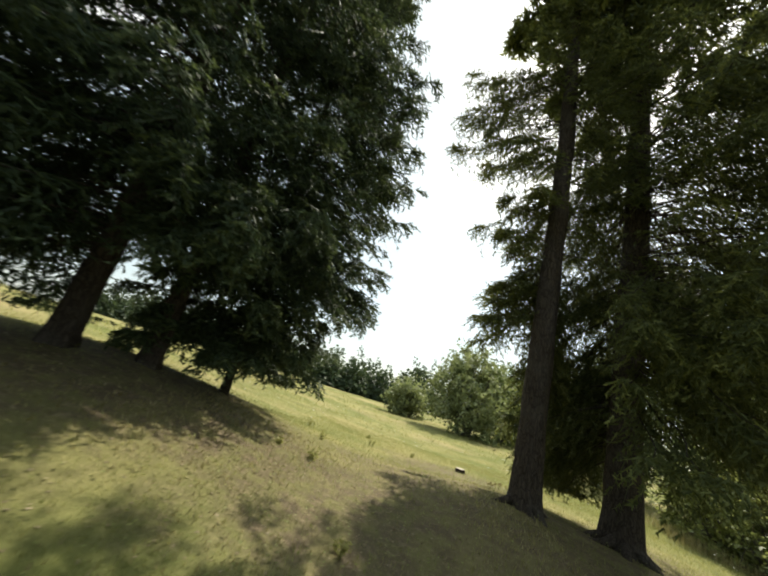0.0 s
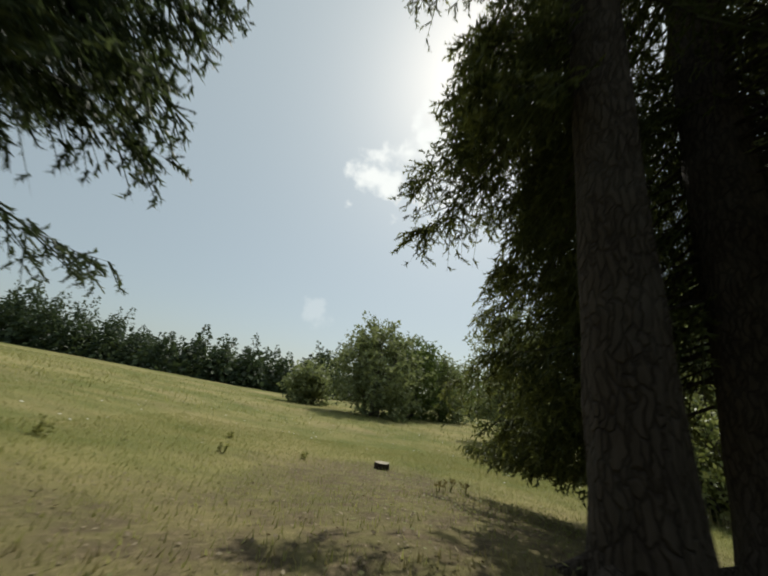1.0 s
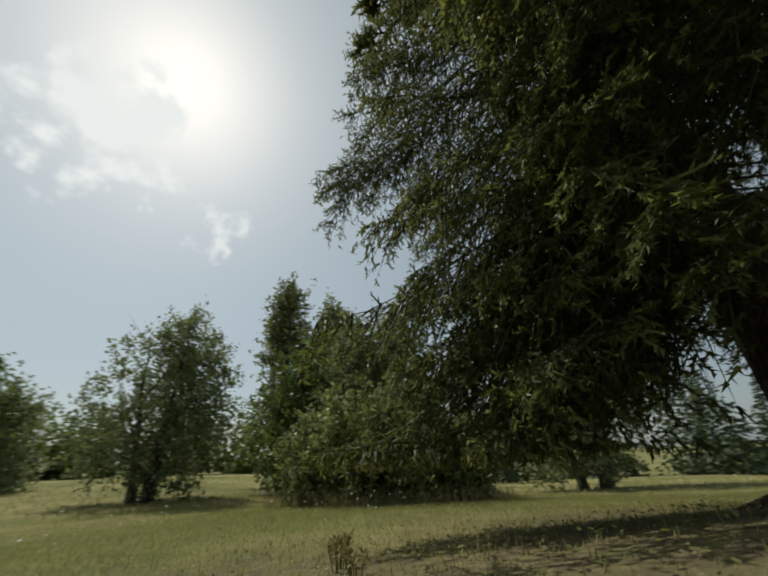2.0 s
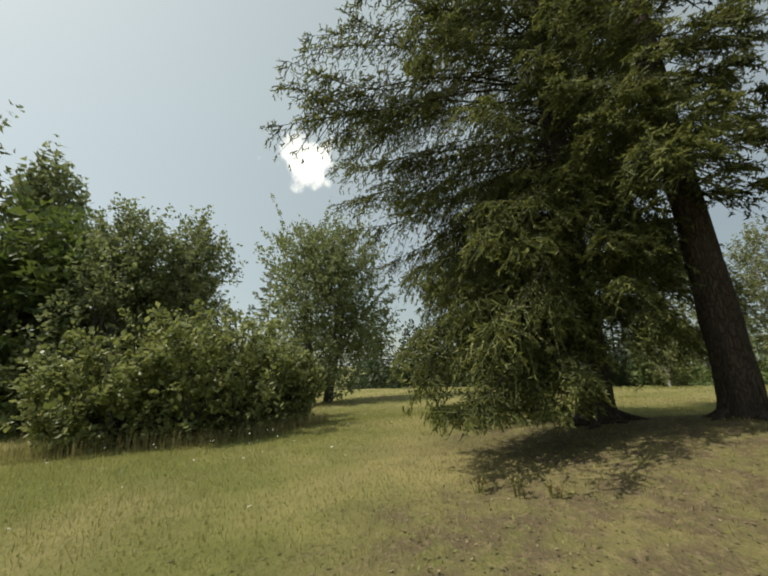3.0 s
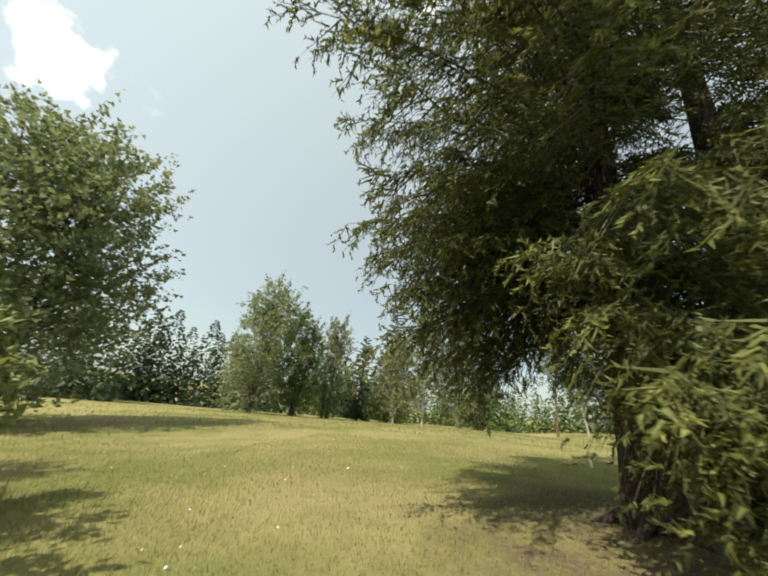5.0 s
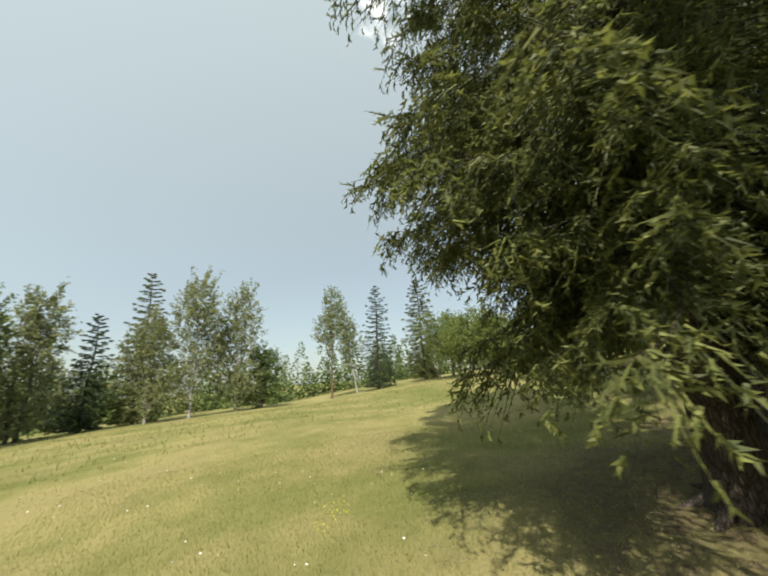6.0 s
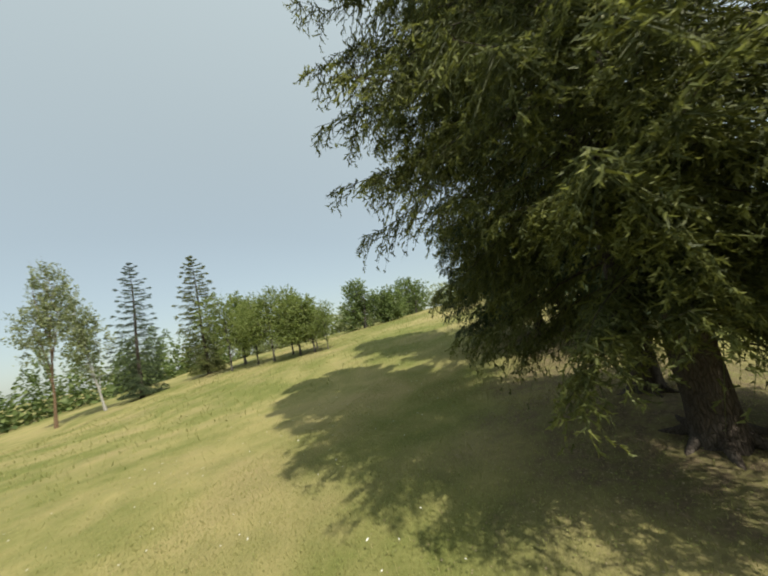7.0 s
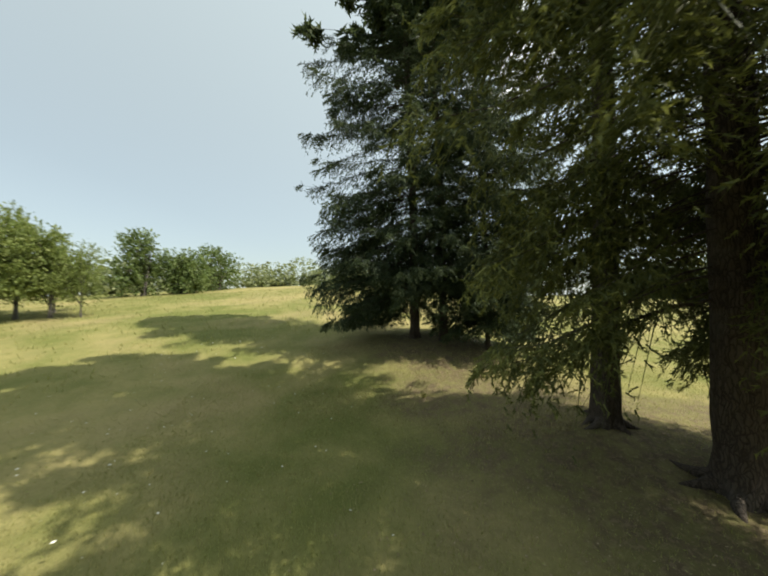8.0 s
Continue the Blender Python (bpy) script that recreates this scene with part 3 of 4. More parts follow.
def shrub(name, x, y, height, spread, label, seed, leaf, stems=22, sprays=16, per=15, size=0.10, stem_r=0.03, category="bush", group="", full=0.45, start=0.12, wood=BARK_GREY):
    """A many-stemmed bush or willow: arching stems from one foot, side sprays along them, leaves along each spray."""
    rng = np.random.default_rng(seed)
    bush = thing(name, foot(x, y), label, category, group)
    wb, p_all, w_all = Bag(), [], []
    for i in range(stems):
        a, f = rng.uniform(0, 2 * np.pi), math.sqrt((i + 0.5) / stems)
        out = np.array([math.cos(a), math.sin(a), 0])
        top = height * (1 - full * f ** 2.2) * rng.uniform(0.82, 1.04)
        t = np.linspace(0, 1, 9)
        pts = out * (0.08 * spread + spread * f * t ** (1.35 - 0.85 * f) * 0.92)[:, None] + np.array([0, 0, 1.0]) * (top * t ** (0.85 + 0.5 * f) - 0.06)[:, None]
        pts[:, :2] += np.cumsum(rng.normal(0, 0.045 * spread, (9, 2)), 0)
        v, fc = tube(pts, stem_r * (1 - 0.85 * t) * rng.uniform(0.7, 1.2), 6)
        wb.put(v, fc)
        for _ in range(sprays):
            u = start + (1 - start) * rng.uniform()
            at = np.array([np.interp(u, t, pts[:, c]) for c in range(3)])
            d = unit(rng.normal(size=3) + out * 0.6 + np.array([0, 0, 0.55]))
            ln = (0.15 + 0.08 * (1 - u)) * (0.6 * height + 0.8 * spread) * rng.uniform(0.5, 1.3)
            k = np.linspace(0, 1, 4)
            line = at + d * (ln * k)[:, None] + np.array([0, 0, -0.18 * ln]) * (k ** 2)[:, None]
            v, fc = tube(line, stem_r * 0.22 * (1 - 0.8 * k) + 0.002, 3)
            wb.put(v, fc)
            m = rng.uniform(0.1, 1.05, per)
            p_all.append(at + d * (ln * m)[:, None] + np.array([0, 0, -0.18 * ln]) * (m ** 2)[:, None] + rng.normal(0, size * 0.35, (per, 3)))
            w_all.append(unit(d * 0.5 + rng.normal(0, 0.75, (per, 3)) + np.array([0, 0, -0.1])))
    p, w = np.concatenate(p_all), np.concatenate(w_all)
    p[:, 2] = np.maximum(p[:, 2], 0.1 + rng.uniform(0, 0.25, len(p)))
    side = unit(np.cross(w, np.array([0, 0, 1.0]) + rng.normal(0, 0.55, p.shape)))
    ln = size * rng.uniform(0.6, 1.4, len(p))
    v, f = diamonds(p, w, side, ln, ln * rng.uniform(0.5, 0.75, len(p)))
    v[:, 2] = np.maximum(v[:, 2], 0.06)
    part("trunk", wb.mesh("trunk", wood, True), bush, "many slender grey stems")
    part("crown", mesh_of("crown", v, f, leaf), bush)
    return bush


# the pair of big spruces in the middle
spruce("spruce", 2.10, 4.50, 14.5, 0.160, by_side((90, 2.0), (50, 1.9), (0, 1.6), (140, 1.3), (180, 0.9), (250, 1.2), (320, 1.8)), "tall old spruce with bare lower trunk beside a thicker one", 11,
       low=by_side((90, 2.6), (30, 2.9), (140, 3.0), (180, 4.2), (220, 6.5), (260, 6.0), (310, 4.5)), lean=(0.015, 0.012), limbs=100, density=0.8, droop=0.95, group="pair of old spruces", waist=0.9, roots=6,
       skirts=((125, 205, 2.3, 4.2, 0.85, 0.8, 12, 0.1), (42, 74, 1.6, 3.4, 1.5, 1.2, 13, 0.1), (148, 192, 5.0, 6.9, 1.8, 0.9, 14, 0.25), (190, 235, 3.0, 5.0, 1.0, 0.9, 6, 0.3), (84, 112, 2.3, 4.2, 2.0, 0.8, 11, 0.3)))
spruce("spruce", 3.30, 4.79, 15.5, 0.200, by_side((0, 3.3), (22, 3.8), (50, 3.9), (75, 3.7), (98, 3.0), (112, 2.7), (130, 1.9), (150, 1.2), (180, 0.7), (240, 1.8), (270, 2.8), (300, 3.1), (320, 2.8)), "thick old spruce with branches drooping to the grass", 12,
       low=by_side((70, 3.2), (45, 3.2), (20, 3.0), (-15, 3.2), (-35, 4.6), (-52, 6.5), (-70, 4.6), (-92, 4.4), (-130, 4.4), (200, 4.8), (160, 4.6), (120, 4.2), (90, 3.6)), lean=(0.012, -0.012), limbs=175, density=0.84, fine_to=7.2, droop=1.05,
       group="pair of old spruces", waist=0.74, roots=7, bare=0.14,
       skirts=((70, 106, 1.0, 3.2, 2.5, 1.25, 38, 0.2), (38, 80, 3.4, 6.0, 3.9, 0.85, 15, 0.4), (95, 114, 1.2, 2.6, 1.7, 1.2, 8, 0.25), (80, 106, 3.4, 6.4, 2.9, 0.95, 4, 0.4), (122, 166, 1.5, 3.6, 1.4, 1.15, 13, 0.05),
               (-114, -84, 1.6, 3.7, 2.3, 1.2, 24, 0.3), (-108, -70, 3.4, 6.4, 2.9, 0.95, 14, 0.35),
               (-32, 14, 1.85, 3.1, 2.1, 1.2, 26, 0.2), (-36, 22, 2.7, 4.6, 2.7, 1.05, 28, 0.2), (14, 36, 2.1, 3.6, 2.5, 1.15, 14, 0.2), (-74, -50, 3.2, 5.3, 3.0, 0.95, 18, 0.35)))
# the clump on the slope
spruce("spruce", -2.55, 3.05, 14.0, 0.125, by_side((0, 2.0), (60, 2.0), (-50, 2.4), (-88, 2.9), (-125, 3.0), (180, 2.8)), "old spruce with low spreading branches on the slope", 13,
       low=by_side((-52, 1.5), (-105, 0.9), (0, 1.3), (90, 1.6), (180, 0.9)),
       limbs=160, density=0.78, needle=0.066, droop=1.05, mat=DARK_CONIFER, fine_to=8.0, group="spruce clump on the slope", skirts=((-150, -80, 1.1, 4.4, 2.7, 1.1, 26, 0.2), (150, 235, 1.0, 3.6, 2.6, 1.1, 24, 0.2), (-120, -62, 2.0, 8.5, 2.9, 1.0, 28, 0.25)))
spruce("spruce", -2.15, 3.70, 13.0, 0.105, by_side((0, 2.2), (60, 2.2), (180, 2.3), (-90, 2.2)), "old spruce standing close beside its neighbour", 14, low=by_side((0, 1.3), (90, 1.4), (180, 1.6), (270, 2.0)),
       limbs=120, density=0.75, needle=0.066, droop=1.05, mat=DARK_CONIFER, fine_to=8.0, group="spruce clump on the slope")
spruce("spruce", -1.72, 4.66, 9.8, 0.055, by_side((0, 1.75), (90, 2.0), (180, 2.1), (270, 1.9), (-40, 1.7)), "young slender spruce with foliage close to the grass", 15, low=by_side((0, 0.75), (90, 0.6), (270, 0.8)),
       limbs=180, density=0.8, needle=0.066, droop=1.0, mat=DARK_CONIFER, group="spruce clump on the slope", full_at=0.42, waist=0.62, skirts=((-70, 45, 1.8, 6.0, 1.8, 0.95, 40, 0.2), (60, 130, 0.8, 4.0, 2.0, 1.0, 26, 0.2)))

# ---- the eastern belt of bushes and trees
broadleaf("bush", 5.7, 27.0, 6.0, 3.9, "rounded dense grey-green willow bush at the meadow edge", 21, LEAF_GREY, leaves=10906, size=0.20, low=0.02, stems=4, category="bush", lobes=16, lump=0.8, shoots=30)
broadleaf("bush", 1.6, 33.0, 2.8, 2.0, "low grey-green willow bush at the meadow edge", 22, LEAF_GREY, leaves=5084, size=0.21, low=0.02, stems=3, category="bush")
broadleaf("bush", 9.6, 30.2, 6.2, 3.2, "dark green thicket beside the willow bush", 20, LEAF_GREEN, leaves=8774, size=0.21, low=0.02, stems=3, category="bush")
broadleaf("bush", 10.1, 17.0, 5.8, 2.5, "dense round bush with shaded foot on the meadow", 23, LEAF_GREY, leaves=20073, size=0.11, low=0.06, stems=3, category="bush", far=False, lobes=18, lump=0.8, shoots=30)
broadleaf("bush", 13.0, 31.7, 5.1, 2.4, "dense round bush further down the meadow", 35, LEAF_GREY, leaves=8035, size=0.18, low=0.02, stems=3, category="bush", lobes=14, lump=0.85)
broadleaf("birch_tree", 17.7, 17.4, 10.8, 2.0, "slim loose-crowned tree above the bushes", 24, LEAF_BIRCH, leaves=7298, size=0.19, low=0.15, stem_r=0.10, lobes=14, lump=0.8, shoots=40, upright=0.6)
broadleaf("birch_tree", 18.9, 15.2, 9.6, 1.9, "slim loose-crowned tree above the bushes", 25, LEAF_GREY, leaves=6150, size=0.19, low=0.15, stem_r=0.10, lobes=14, lump=0.8, shoots=40, upright=0.6)
broadleaf("bush", 14.3, 13.2, 6.2, 2.6, "tall dense green thicket at the meadow edge", 26, LEAF_GREEN, leaves=10168, size=0.18, low=0.02, stems=4, category="bush", lobes=14, shoots=25)
broadleaf("bush", 17.6, 11.4, 6.8, 2.6, "tall dense green thicket behind the bushes", 27, LEAF_GREEN, leaves=8774, size=0.18, low=0.02, stems=4, category="bush")
broadleaf("willow_tree", 12.9, 11.2, 5.9, 2.0, "loose-crowned willow with thin upright branches", 28, LEAF_GREY, leaves=14000, size=0.10, low=0.06, stems=3, stem_r=0.08, far=False, lobes=18, lump=0.8, shoots=60, upright=0.7)
broadleaf("willow_tree", 13.0, 9.3, 6.1, 1.9, "loose-crowned willow with thin upright branches", 29, LEAF_GREY, leaves=13500, size=0.10, low=0.06, stems=3, stem_r=0.08, far=False, lobes=18, lump=0.8, shoots=60, upright=0.7)
shrub("bush", 8.9, 10.3, 2.2, 1.1, "sunlit light green hazel bush in long grass", 30, LEAF_LIGHT, stems=26, sprays=26, per=16, full=0.35, start=0.06, group="hazel bushes")
shrub("bush", 8.6, 8.6, 2.9, 1.4, "sunlit light green hazel bush in long grass", 31, LEAF_LIGHT, stems=30, sprays=28, per=16, full=0.35, start=0.06, group="hazel bushes")
shrub("bush", 8.85, 7.35, 2.1, 0.8, "sunlit light green hazel bush in long grass", 32, LEAF_LIGHT, stems=24, sprays=24, per=16, full=0.35, start=0.06, group="hazel bushes")
broadleaf("willow_tree", 19.9, 2.4, 11.0, 4.3, "broad rounded willow tree with a loose top", 33, LEAF_GREY, leaves=30000, size=0.15, low=0.02, stems=4, stem_r=0.14, lobes=22, lump=0.95, shoots=28, upright=0.6)
spruce("spruce", 42.8, 1.5, 16.5, 0.16, 2.6, "dark pointed spruce behind the willows", 34, low=0.5, limbs=80, density=0.5, needles=3, fine_to=99, needle=0.16, thick=0.3, mat=DARK_CONIFER)
# ---- the southern belt
broadleaf("broadleaf_tree", 25.4, -17.8, 12.2, 4.6, "large round tree with foliage down to the grass", 41, LEAF_GREY, leaves=18286, size=0.18, low=0.02, stems=2, stem_r=0.16, lobes=16, lump=0.8, shoots=24)
broadleaf("broadleaf_tree", 24.4, -23.4, 10.6, 3.0, "round green tree at the edge of the meadow", 42, LEAF_GREEN, leaves=11644, size=0.18, low=0.02, stems=2, lobes=16, lump=0.8, shoots=24)
broadleaf("broadleaf_tree", 22.9, -28.7, 11.2, 2.7, "light green tree in the belt of trees", 43, LEAF_BIRCH, leaves=8774, size=0.19, low=0.02, stems=2, lobes=16, lump=0.8, shoots=24)
spruce("spruce", 20.2, -32.0, 10.7, 0.15, 1.9, "small dark conifer in the belt of trees", 44, low=0.4, limbs=110, density=0.6, needles=3, fine_to=99, needle=0.13, thick=0.3, mat=DARK_CONIFER)
spruce("spruce", 17.2, -35.0, 16.0, 0.2, 2.8, "tall grey-green conifer behind the birches", 45, low=0.4, limbs=130, density=0.6, needles=3, fine_to=99, needle=0.13, thick=0.3)
broadleaf("birch_tree", 11.5, -29.1, 12.8, 3.4, "pale green birch with a white trunk", 46, LEAF_BIRCH, BARK_BIRCH, leaves=14596, size=0.15, low=0.10, stem_r=0.11, group="birches", lobes=16, lump=0.8, shoots=24)
broadleaf("birch_tree", 15.0, -30.0, 9.8, 2.4, "pale green birch with a leaning white trunk", 47, LEAF_BIRCH, BARK_BIRCH, leaves=10168, size=0.15, low=0.06, stem_r=0.09, group="birches", lean=(0.06, 0), lobes=16, lump=0.8, shoots=24)
broadleaf("birch_tree", 7.8, -30.5, 12.2, 2.8, "pale green birch with a white trunk", 48, LEAF_BIRCH, BARK_BIRCH, leaves=10906, size=0.15, low=0.05, stem_r=0.10, group="birches", lobes=16, lump=0.8, shoots=24)
broadleaf("bush", 5.6, -31.4, 6.4, 2.0, "dark green bush at the foot of the birches", 49, LEAF_GREEN, leaves=7298, size=0.16, low=0.02, stems=3, category="bush")
# ---- lone trees and the orchard on the slope
broadleaf("pine_tree", -1.9, -30.6, 12.5, 2.1, "tall slim pine with a bare straight trunk", 51, LEAF_GREY, BARK_PINE, leaves=6560, size=0.14, low=0.42, stem_r=0.10, lobes=10, lump=0.75, shoots=8)
broadleaf("birch_tree", -4.3, -28.9, 8.8, 1.7, "small birch with a leaning white trunk", 52, LEAF_GREY, BARK_BIRCH, leaves=4346, size=0.14, low=0.3, stem_r=0.08, lean=(0.16, 0.0), lobes=8, lump=0.75, shoots=8)
spruce("spruce", -6.5, -28.1, 11.8, 0.17, 2.3, "single dark spruce with a pointed top", 53, low=0.3, limbs=140, density=0.55, needles=3, fine_to=99, needle=0.10, thick=0.3, mat=DARK_CONIFER)
spruce("larch_tree", -12.0, -27.4, 12.0, 0.16, by_side((0, 2.3), (90, 2.0), (180, 2.3), (270, 2.0)), "tall narrow light green conifer behind the orchard", 54, low=0.6, lean=(0.03, 0), limbs=140, density=0.55, full_at=0.5, needles=3, fine_to=99, needle=0.13, thick=0.3)
ORCHARD = [(-10.0, -21.1, 6.5), (-10.0, -16.0, 5.4), (-9.2, -11.2, 3.6), (-10.4, -18.3, 5.7), (-11.0, -15.0, 5.0), (-9.5, -12.8, 4.1), (-8.9, -9.8, 3.1), (-11.2, -12.7, 3.4), (-12.8, -23.0, 6.2)]
first = None
for i, (ox, oy, oh) in enumerate(ORCHARD):
    if i < 3:
        made = broadleaf("apple_tree", ox, oy, oh, oh * 0.34, "small rounded fruit tree on a short dark trunk", 60 + i, LEAF_APPLE, leaves=8200, size=0.10, low=0.26, stem_r=0.07, lobes=9, group="orchard row")
        first = (first or []) + [made]
    else:
        src = first[i % 3]
        copy_thing(src, Matrix.Translation(foot(ox, oy)) @ Matrix.Rotation(i * 1.3, 4, "Z") @ Matrix.Scale(oh / ORCHARD[i % 3][2], 4))
for i, (ox, oy, oh, sp) in enumerate([(-21.4, -15.0, 4.9, 2.0), (-22.9, -12.4, 3.2, 1.8), (-29.0, -12.4, 4.1, 2.6)]):
    broadleaf("broadleaf_tree", ox, oy, oh, sp, "leafy rounded tree on the rise of the meadow", 72 + i, LEAF_GREEN, leaves=6560, size=0.16, low=0.03, stems=2)

# ---- far woods


def woods(name, label, spots, seed, mat, pointed, k=200, grain=1.0):
    rng = np.random.default_rng(seed)
    vs, n = [], 0
    for x, y, h, r in spots:
        q = rng.uniform(0, 1, k) ** 1.25
        a = rng.uniform(0, 2 * np.pi, k)
        prof = (1 - q) ** 0.9 + 0.03 if pointed else np.sqrt(np.maximum(0.02, 1 - (2 * q - 0.9) ** 2 / 1.25))
        rr = r * prof * rng.uniform(0.35, 1.08, k)
        z0 = float(ground_z(x, y))
        p = np.stack([x + np.cos(a) * rr, y + np.sin(a) * rr, z0 + h * (0.02 + 0.97 * q)], -1)
        way = unit(np.stack([np.cos(a), np.sin(a), np.full(k, -0.45 if pointed else 0.2)], -1) + rng.normal(0, 0.45, (k, 3)))
        side = unit(np.cross(way, rng.normal(size=(k, 3))))
        ln = grain * r * rng.uniform(0.28, 0.55, k) * (0.5 + 0.6 * (1 - q))
        v, _ = diamonds(p, way, side, ln, ln * 0.6)
        vs.append(v)
    v = np.concatenate(vs)
    return tagged(new(name, mesh_of(name, v, np.arange(len(v)).reshape(-1, 4), mat)), label, "woods", kind="stuff")


wr = np.random.default_rng(5)
spots = [(x + wr.normal(0, 3), 57 + wr.uniform(-2, 12), (wr.uniform(4.2, 6.0) + 1.6 * math.sin(0.21 * x) * math.sin(0.083 * x + 1) + 1.2) * wr.uniform(0.75, 1.15), wr.uniform(1.5, 2.4)) for x in np.arange(-62, 9, 0.31)]
woods("far_spruce_wood", "dark distant spruce wood along the skyline", spots, 81, NEEDLE_BLUE, True)
spots = [(14 + 0.9 * i + wr.normal(0, 3), 84 - 1.1 * i + wr.normal(0, 4), wr.uniform(6, 11), wr.uniform(2.5, 3.8)) for i in range(46)]
woods("far_mixed_wood", "distant leafy wood behind the eastern bushes", spots, 82, LEAF_GREEN, False, 300, 0.75)
spots = [(48 + wr.normal(0, 4) - 0.3 * i, 26 - 2.1 * i + wr.normal(0, 3), wr.uniform(8.0, 11.5), wr.uniform(2.4, 3.2)) for i in range(54)]
woods("eastern_spruce_wood", "dark spruce wood behind the eastern trees", spots, 83, NEEDLE_BLUE, True, 800, 0.5)
spots = [(34 - 1.25 * i + wr.normal(0, 2.5), -54 + wr.normal(0, 4), wr.uniform(6, 9.5), wr.uniform(1.8, 2.8)) for i in range(52)]
woods("southern_young_wood", "distant young green wood behind the meadow", spots, 84, LEAF_GREEN, True, 420, 0.65)
spots = [(-30 - 0.85 * i + wr.normal(0, 2), -46 + 1.55 * i + wr.normal(0, 3), wr.uniform(2.8, 4.6), wr.uniform(1.8, 3.2)) for i in range(60)]
woods("western_wood", "distant leafy wood along the top of the slope", spots, 85, LEAF_GREY, False, 380, 0.65)

# ---------------------------------------------------------------- small things on the meadow


def tree_stump(x, y, r, h, seed, label):
    rng = np.random.default_rng(seed)
    st = thing("tree_stump", foot(x, y), label, "stump")
    t = np.linspace(0, 1, 8)
    v, f = tube(np.stack([0 * t, 0 * t, t * (h + 0.05)], -1), r * (1 + 0.35 * np.exp(-t * 5)), 22)
    v = v.reshape(8, 22, 3)
    v[..., :2] *= (1 + 0.07 * rng.normal(size=(1, 22, 1)) + 0.03 * rng.normal(size=(8, 22, 1)))
    top = v[-1].copy()
    part("bark", mesh_of("bark", v.reshape(-1, 3), f, BARK_SPRUCE, True), st, "cracked grey bark")
    c = np.array([[0, 0, h + 0.055]])
    vv = np.concatenate([top + (0, 0, 0.004), c])
    ff = np.array([[i, (i + 1) % 22, 22] for i in range(22)])
    part("cut_top", mesh_of("cut_top", vv, ff, CUT_WOOD), st, "pale weathered saw cut")
    return st


tree_stump(2.16, 8.36, 0.10, 0.08, 91, "low sawn-off stump with a pale weathered top")


def scatter(rng, n, x0, x1, y0, y1, keep=None):
    x, y = rng.uniform(x0, x1, n), rng.uniform(y0, y1, n)
    if keep is not None:
        k = keep(x, y)
        x, y = x[k], y[k]
    return x, y


def worn_at(x, y):
    d = np.minimum(np.hypot(x - 2.4, y - 4.8) / 3.2, np.hypot(x + 1.6, y - 3.6) / 2.2)
    return np.minimum(d, np.minimum(np.hypot(x - 1.9, y - 7.4) / 1.7, np.hypot(x - 0.4, y - 3.2) / 1.5))


def grass(name, label, seed, n, box, low, high, wide, mat, keep=None, curl=0.5, bent=False):
    rng = np.random.default_rng(seed)
    x, y = scatter(rng, n, *box, keep)
    m = len(x)
    a = rng.uniform(0, 2 * np.pi, m)
    h = rng.uniform(low, high, m)
    b = np.stack([x, y, ground_z(x, y) - 0.01], -1)
    side = np.stack([np.cos(a), np.sin(a), 0 * a], -1) * (wide * rng.uniform(0.6, 1.4, m) / 2)[:, None]
    tip = np.stack([-np.sin(a), np.cos(a), 0 * a], -1) * (h * curl * rng.uniform(0.1, 1.0, m))[:, None]
    mid = b + tip * 0.3 + np.stack([0 * h, 0 * h, h * 0.6], -1)
    top = b + tip + np.stack([0 * h, 0 * h, h], -1)
    if bent:
        v = np.stack([b - side, b + side, mid + side * 0.8, top, mid - side * 0.8], 1).reshape(-1, 3)
        i = np.arange(m)[:, None] * 5
        f = np.concatenate([i + [0, 1, 2], i + [0, 2, 4], i + [4, 2, 3]])
    else:
        v = np.stack([b - side, b + side, top], 1).reshape(-1, 3)
        f = np.arange(len(v)).reshape(-1, 3)
    return tagged(new(name, mesh_of(name, v, f, mat)), label, "grass", kind="stuff")


grass("short_grass", "short green meadow grass", 101, 120000, (-6, 13, -5, 15), 0.015, 0.045, 0.010, GRASS, lambda x, y: (worn_at(x, y) + np.random.default_rng(3).normal(0, 0.45, len(x))) > 0.7, 0.8)
grass("fine_grass", "fine green blades round the old spruces", 106, 170000, (-1.5, 9.5, -1.5, 11.5), 0.02, 0.055, 0.006, GRASS, lambda x, y: (worn_at(x, y) + np.random.default_rng(6).normal(0, 0.4, len(x))) > 0.62, 0.9)
grass("long_grass", "long seeding meadow grass", 102, 80000, (1, 17, 1, 17), 0.03, 0.085, 0.005, GRASS, lambda x, y: (worn_at(x, y) > 1.35) & (np.hypot(x - 10.5, y - 9.3) < 6.6 + np.random.default_rng(4).normal(0, 0.7, len(x))), 0.6, True)
grass("straw_grass", "dry straw-coloured grass stalks", 103, 70000, (-8, 18, -12, 22), 0.03, 0.09, 0.004, GRASS_DRY, lambda x, y: worn_at(x, y) > 1.05, 0.7)
grass("tall_grass_fringe", "tall seeding grass round the foot of the bushes", 105, 12000, (6.2, 11, 6.0, 13), 0.1, 0.36, 0.006, GRASS_DRY,
      lambda x, y: np.minimum(np.minimum(np.abs(np.hypot(x - 8.9, y - 10.3) - 1.0), np.abs(np.hypot(x - 8.6, y - 8.6) - 1.35)), np.abs(np.hypot(x - 8.85, y - 7.35) - 0.85)) < 0.35, 0.4, True)
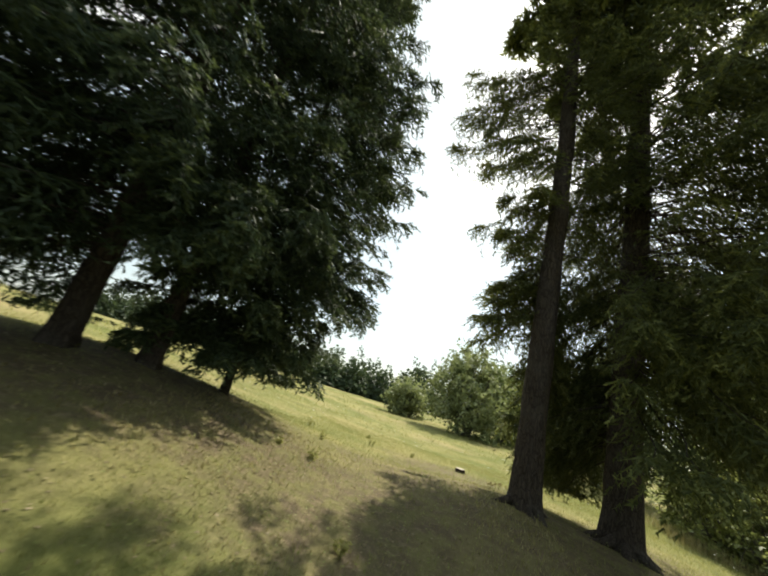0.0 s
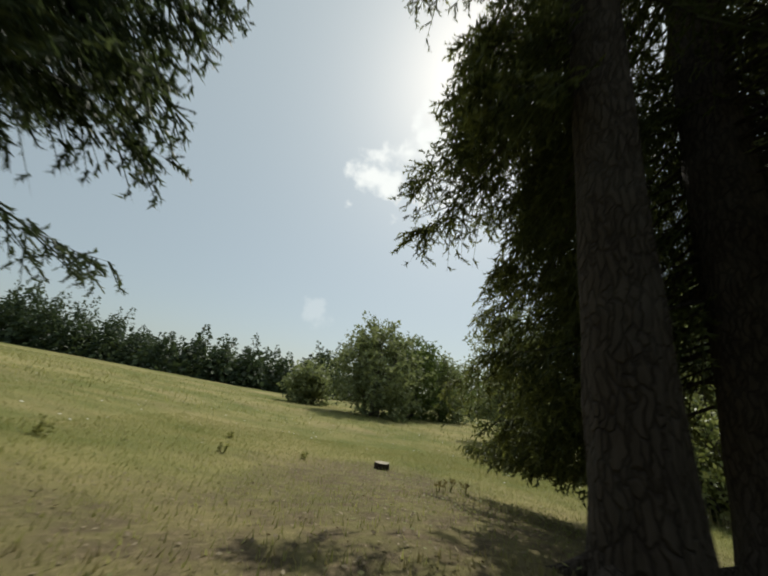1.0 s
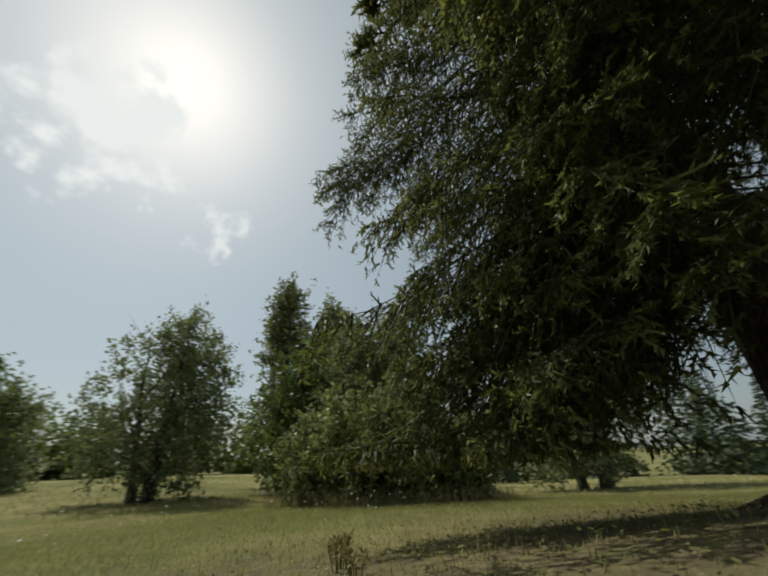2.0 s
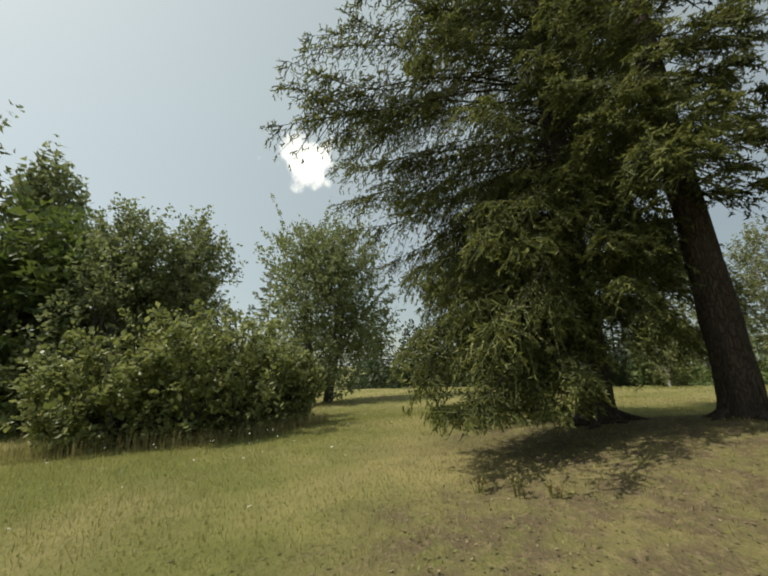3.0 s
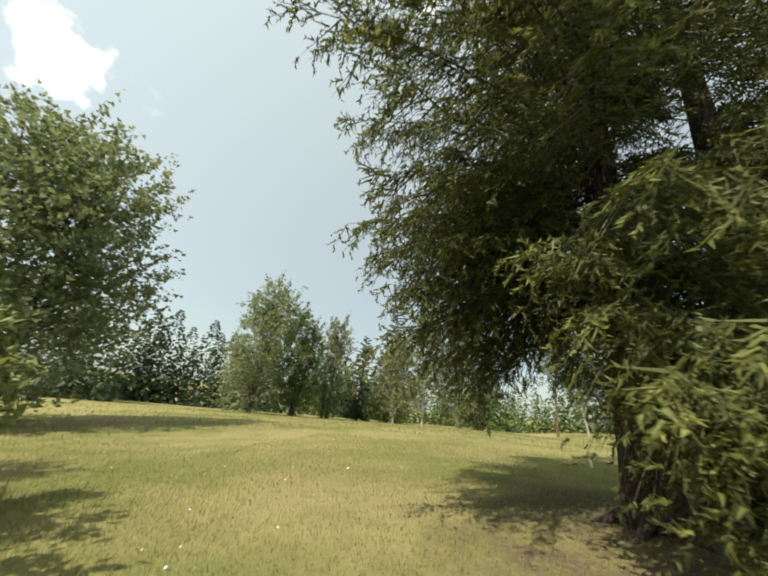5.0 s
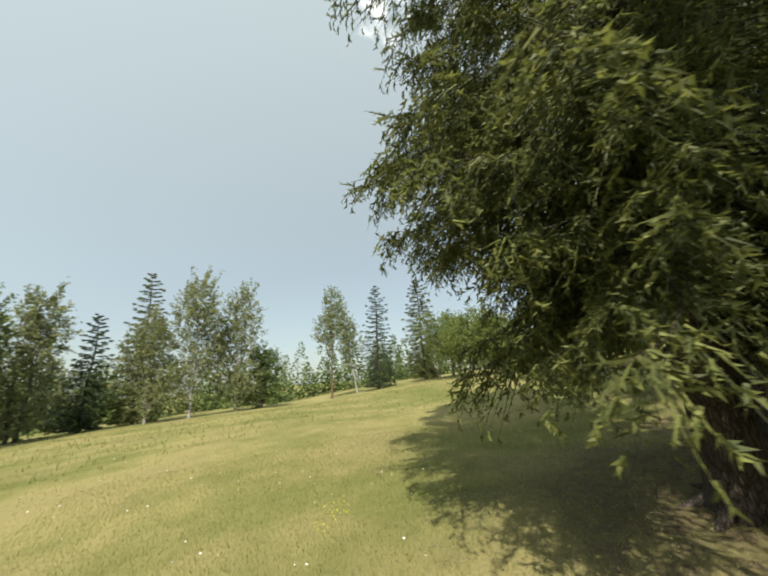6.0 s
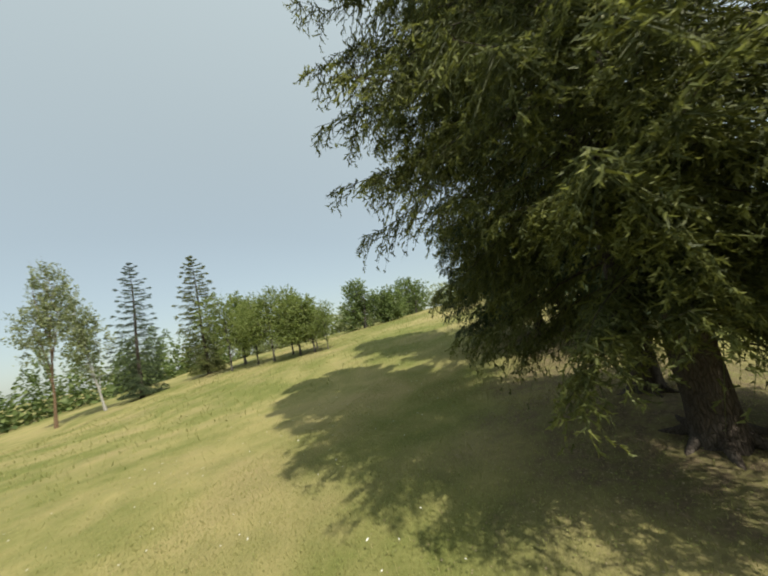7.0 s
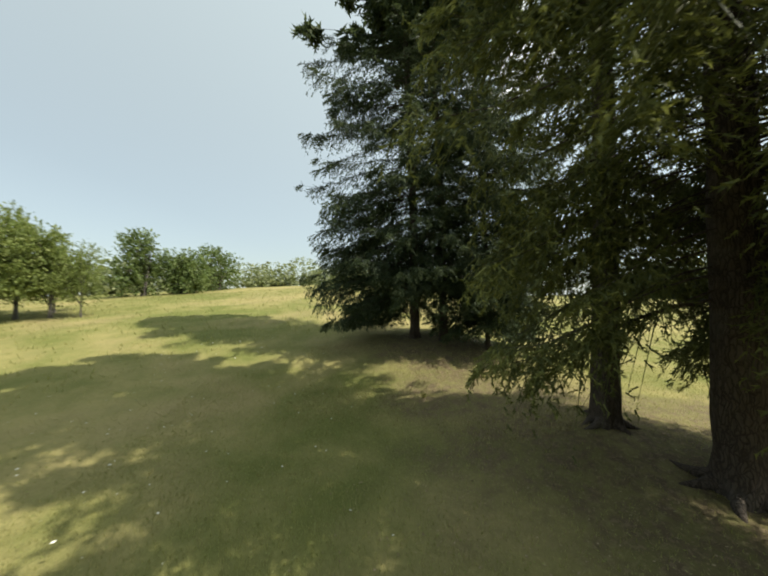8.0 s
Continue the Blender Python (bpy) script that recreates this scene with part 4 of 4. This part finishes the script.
grass("dry_turf", "short dry yellow turf beside the old spruces", 107, 26000, (-3, 2.2, 0.3, 4.8), 0.012, 0.05, 0.012, GRASS_DRY, lambda x, y: np.sin(2.1 * x + 0.9 * y) + np.sin(1.7 * y - 2.3 * x) + np.random.default_rng(12).normal(0, 0.5, len(x)) > 0.0, 0.9)
grass("meadow_tufts", "loose tufts of grass across the slope", 104, 50000, (-25, 30, -25, 40), 0.05, 0.16, 0.03, GRASS, lambda x, y: np.hypot(x - 4, y - 5) > 10, 0.9)


def flat_bits(name, label, category, seed, n, box, size, mat, keep=None, lift=0.02, rise=0.0):
    rng = np.random.default_rng(seed)
    x, y = scatter(rng, n, *box, keep)
    m = len(x)
    p = np.stack([x, y, ground_z(x, y) + lift + rise * rng.uniform(0.3, 1, m)], -1)
    way = unit(rng.normal(size=(m, 3)) * (1, 1, 0.25))
    side = unit(np.cross(way, np.array([0, 0, 1.0]) + rng.normal(0, 0.3, (m, 3))))
    ln = size * rng.uniform(0.5, 1.5, m)
    v, f = diamonds(p, way, side, ln, ln * 0.6)
    return tagged(new(name, mesh_of(name, v, f, mat)), label, category, kind="stuff")


flat_bits("leaf_litter", "dry fallen leaves and twigs on worn earth", "leaves", 111, 18000, (-4.5, 7, -0.5, 11), 0.020, LITTER, lambda x, y: worn_at(x, y) + np.random.default_rng(8).normal(0, 0.2, len(x)) < 1.05, 0.004)
flat_bits("low_herbs", "low broad-leaved herbs among the short grass", "plants", 114, 40000, (-5, 9, -3, 12.5), 0.021, HERB, lambda x, y: np.sin(1.3 * x + 0.7 * y) + np.sin(0.9 * y - 1.7 * x) + np.random.default_rng(9).normal(0, 0.7, len(x)) > 0.2, 0.015, 0.04)
flat_bits("white_flowers", "tiny white meadow flowers in the grass", "flowers", 112, 1300, (-4, 14, -4, 16), 0.026, PETAL, lambda x, y: worn_at(x, y) > 1.0, 0.05, 0.2)
flat_bits("yellow_flowers", "small clump of yellow meadow flowers", "flowers", 113, 80, (5.97, 6.27, 3.1, 3.4), 0.016, PETAL_YELLOW, None, 0.15, 0.25)


def weed(x, y, height, seed, label, mat, kind_name, stalks=5, leafy=True, group=""):
    """A small plant: thin stalks, with leaves or seed heads along them."""
    rng = np.random.default_rng(seed)
    plant = thing(kind_name, foot(x, y, 0.01), label, "plant", group)
    sb, p_all, w_all = Bag(), [], []
    for _ in range(stalks):
        a, lean_by = rng.uniform(0, 6.28), rng.uniform(0.05, 0.4)
        q = np.linspace(0, 1, 6)
        h = height * rng.uniform(0.6, 1.1)
        pts = np.stack([np.cos(a) * (0.03 + lean_by * h * q ** 1.6), np.sin(a) * (0.03 + lean_by * h * q ** 1.6), h * q], -1)
        v, f = tube(pts, 0.0035 * (1 - 0.7 * q), 5)
        sb.put(v, f)
        k = 16 if leafy else 12
        u = rng.uniform(0.15 if leafy else 0.7, 1.0, k)
        p_all.append(np.stack([np.interp(u, q, pts[:, c]) for c in range(3)], -1))
        w_all.append(unit(rng.normal(size=(k, 3)) * (1, 1, 0.5) + (0, 0, 0.25 if leafy else 1.2)))
    p, w = np.concatenate(p_all), np.concatenate(w_all)
    ln = (0.035 if leafy else 0.028) * rng.uniform(0.6, 1.4, len(p))
    v, f = diamonds(p, w, unit(np.cross(w, rng.normal(size=w.shape))), ln, ln * (0.5 if leafy else 0.35))
    tagged(part("stem", sb.mesh("stem", GRASS, True), plant), kind="stuff")
    tagged(part("foliage" if leafy else "seed_head", mesh_of("foliage", v, f, mat), plant), kind="stuff")
    return plant


WEEDS = [(-0.4, 5.28, 0.26), (0.17, 7.65, 0.20), (-0.2, 3.94, 0.18), (-0.58, 3.91, 0.15), (-0.93, 6.62, 0.24), (0.0, 8.97, 0.18), (0.35, 2.6, 0.16), (1.1, 8.3, 0.17)]
for i, (wx, wy, wh) in enumerate(WEEDS):
    weed(wx, wy, wh * 0.62, 200 + i, "small leafy green weed in the short grass", GRASS, "weed", 4 + i % 3, True, "weeds in the meadow")
for i, (wx, wy, wh) in enumerate([(2.61, 7.14, 0.12), (2.85, 7.26, 0.10), (2.45, 7.0, 0.08)]):
    weed(wx, wy, wh, 220 + i, "tuft of tall grass with pale seed heads", GRASS_DRY, "grass_tuft", 9, False, "grass tufts by the spruces")
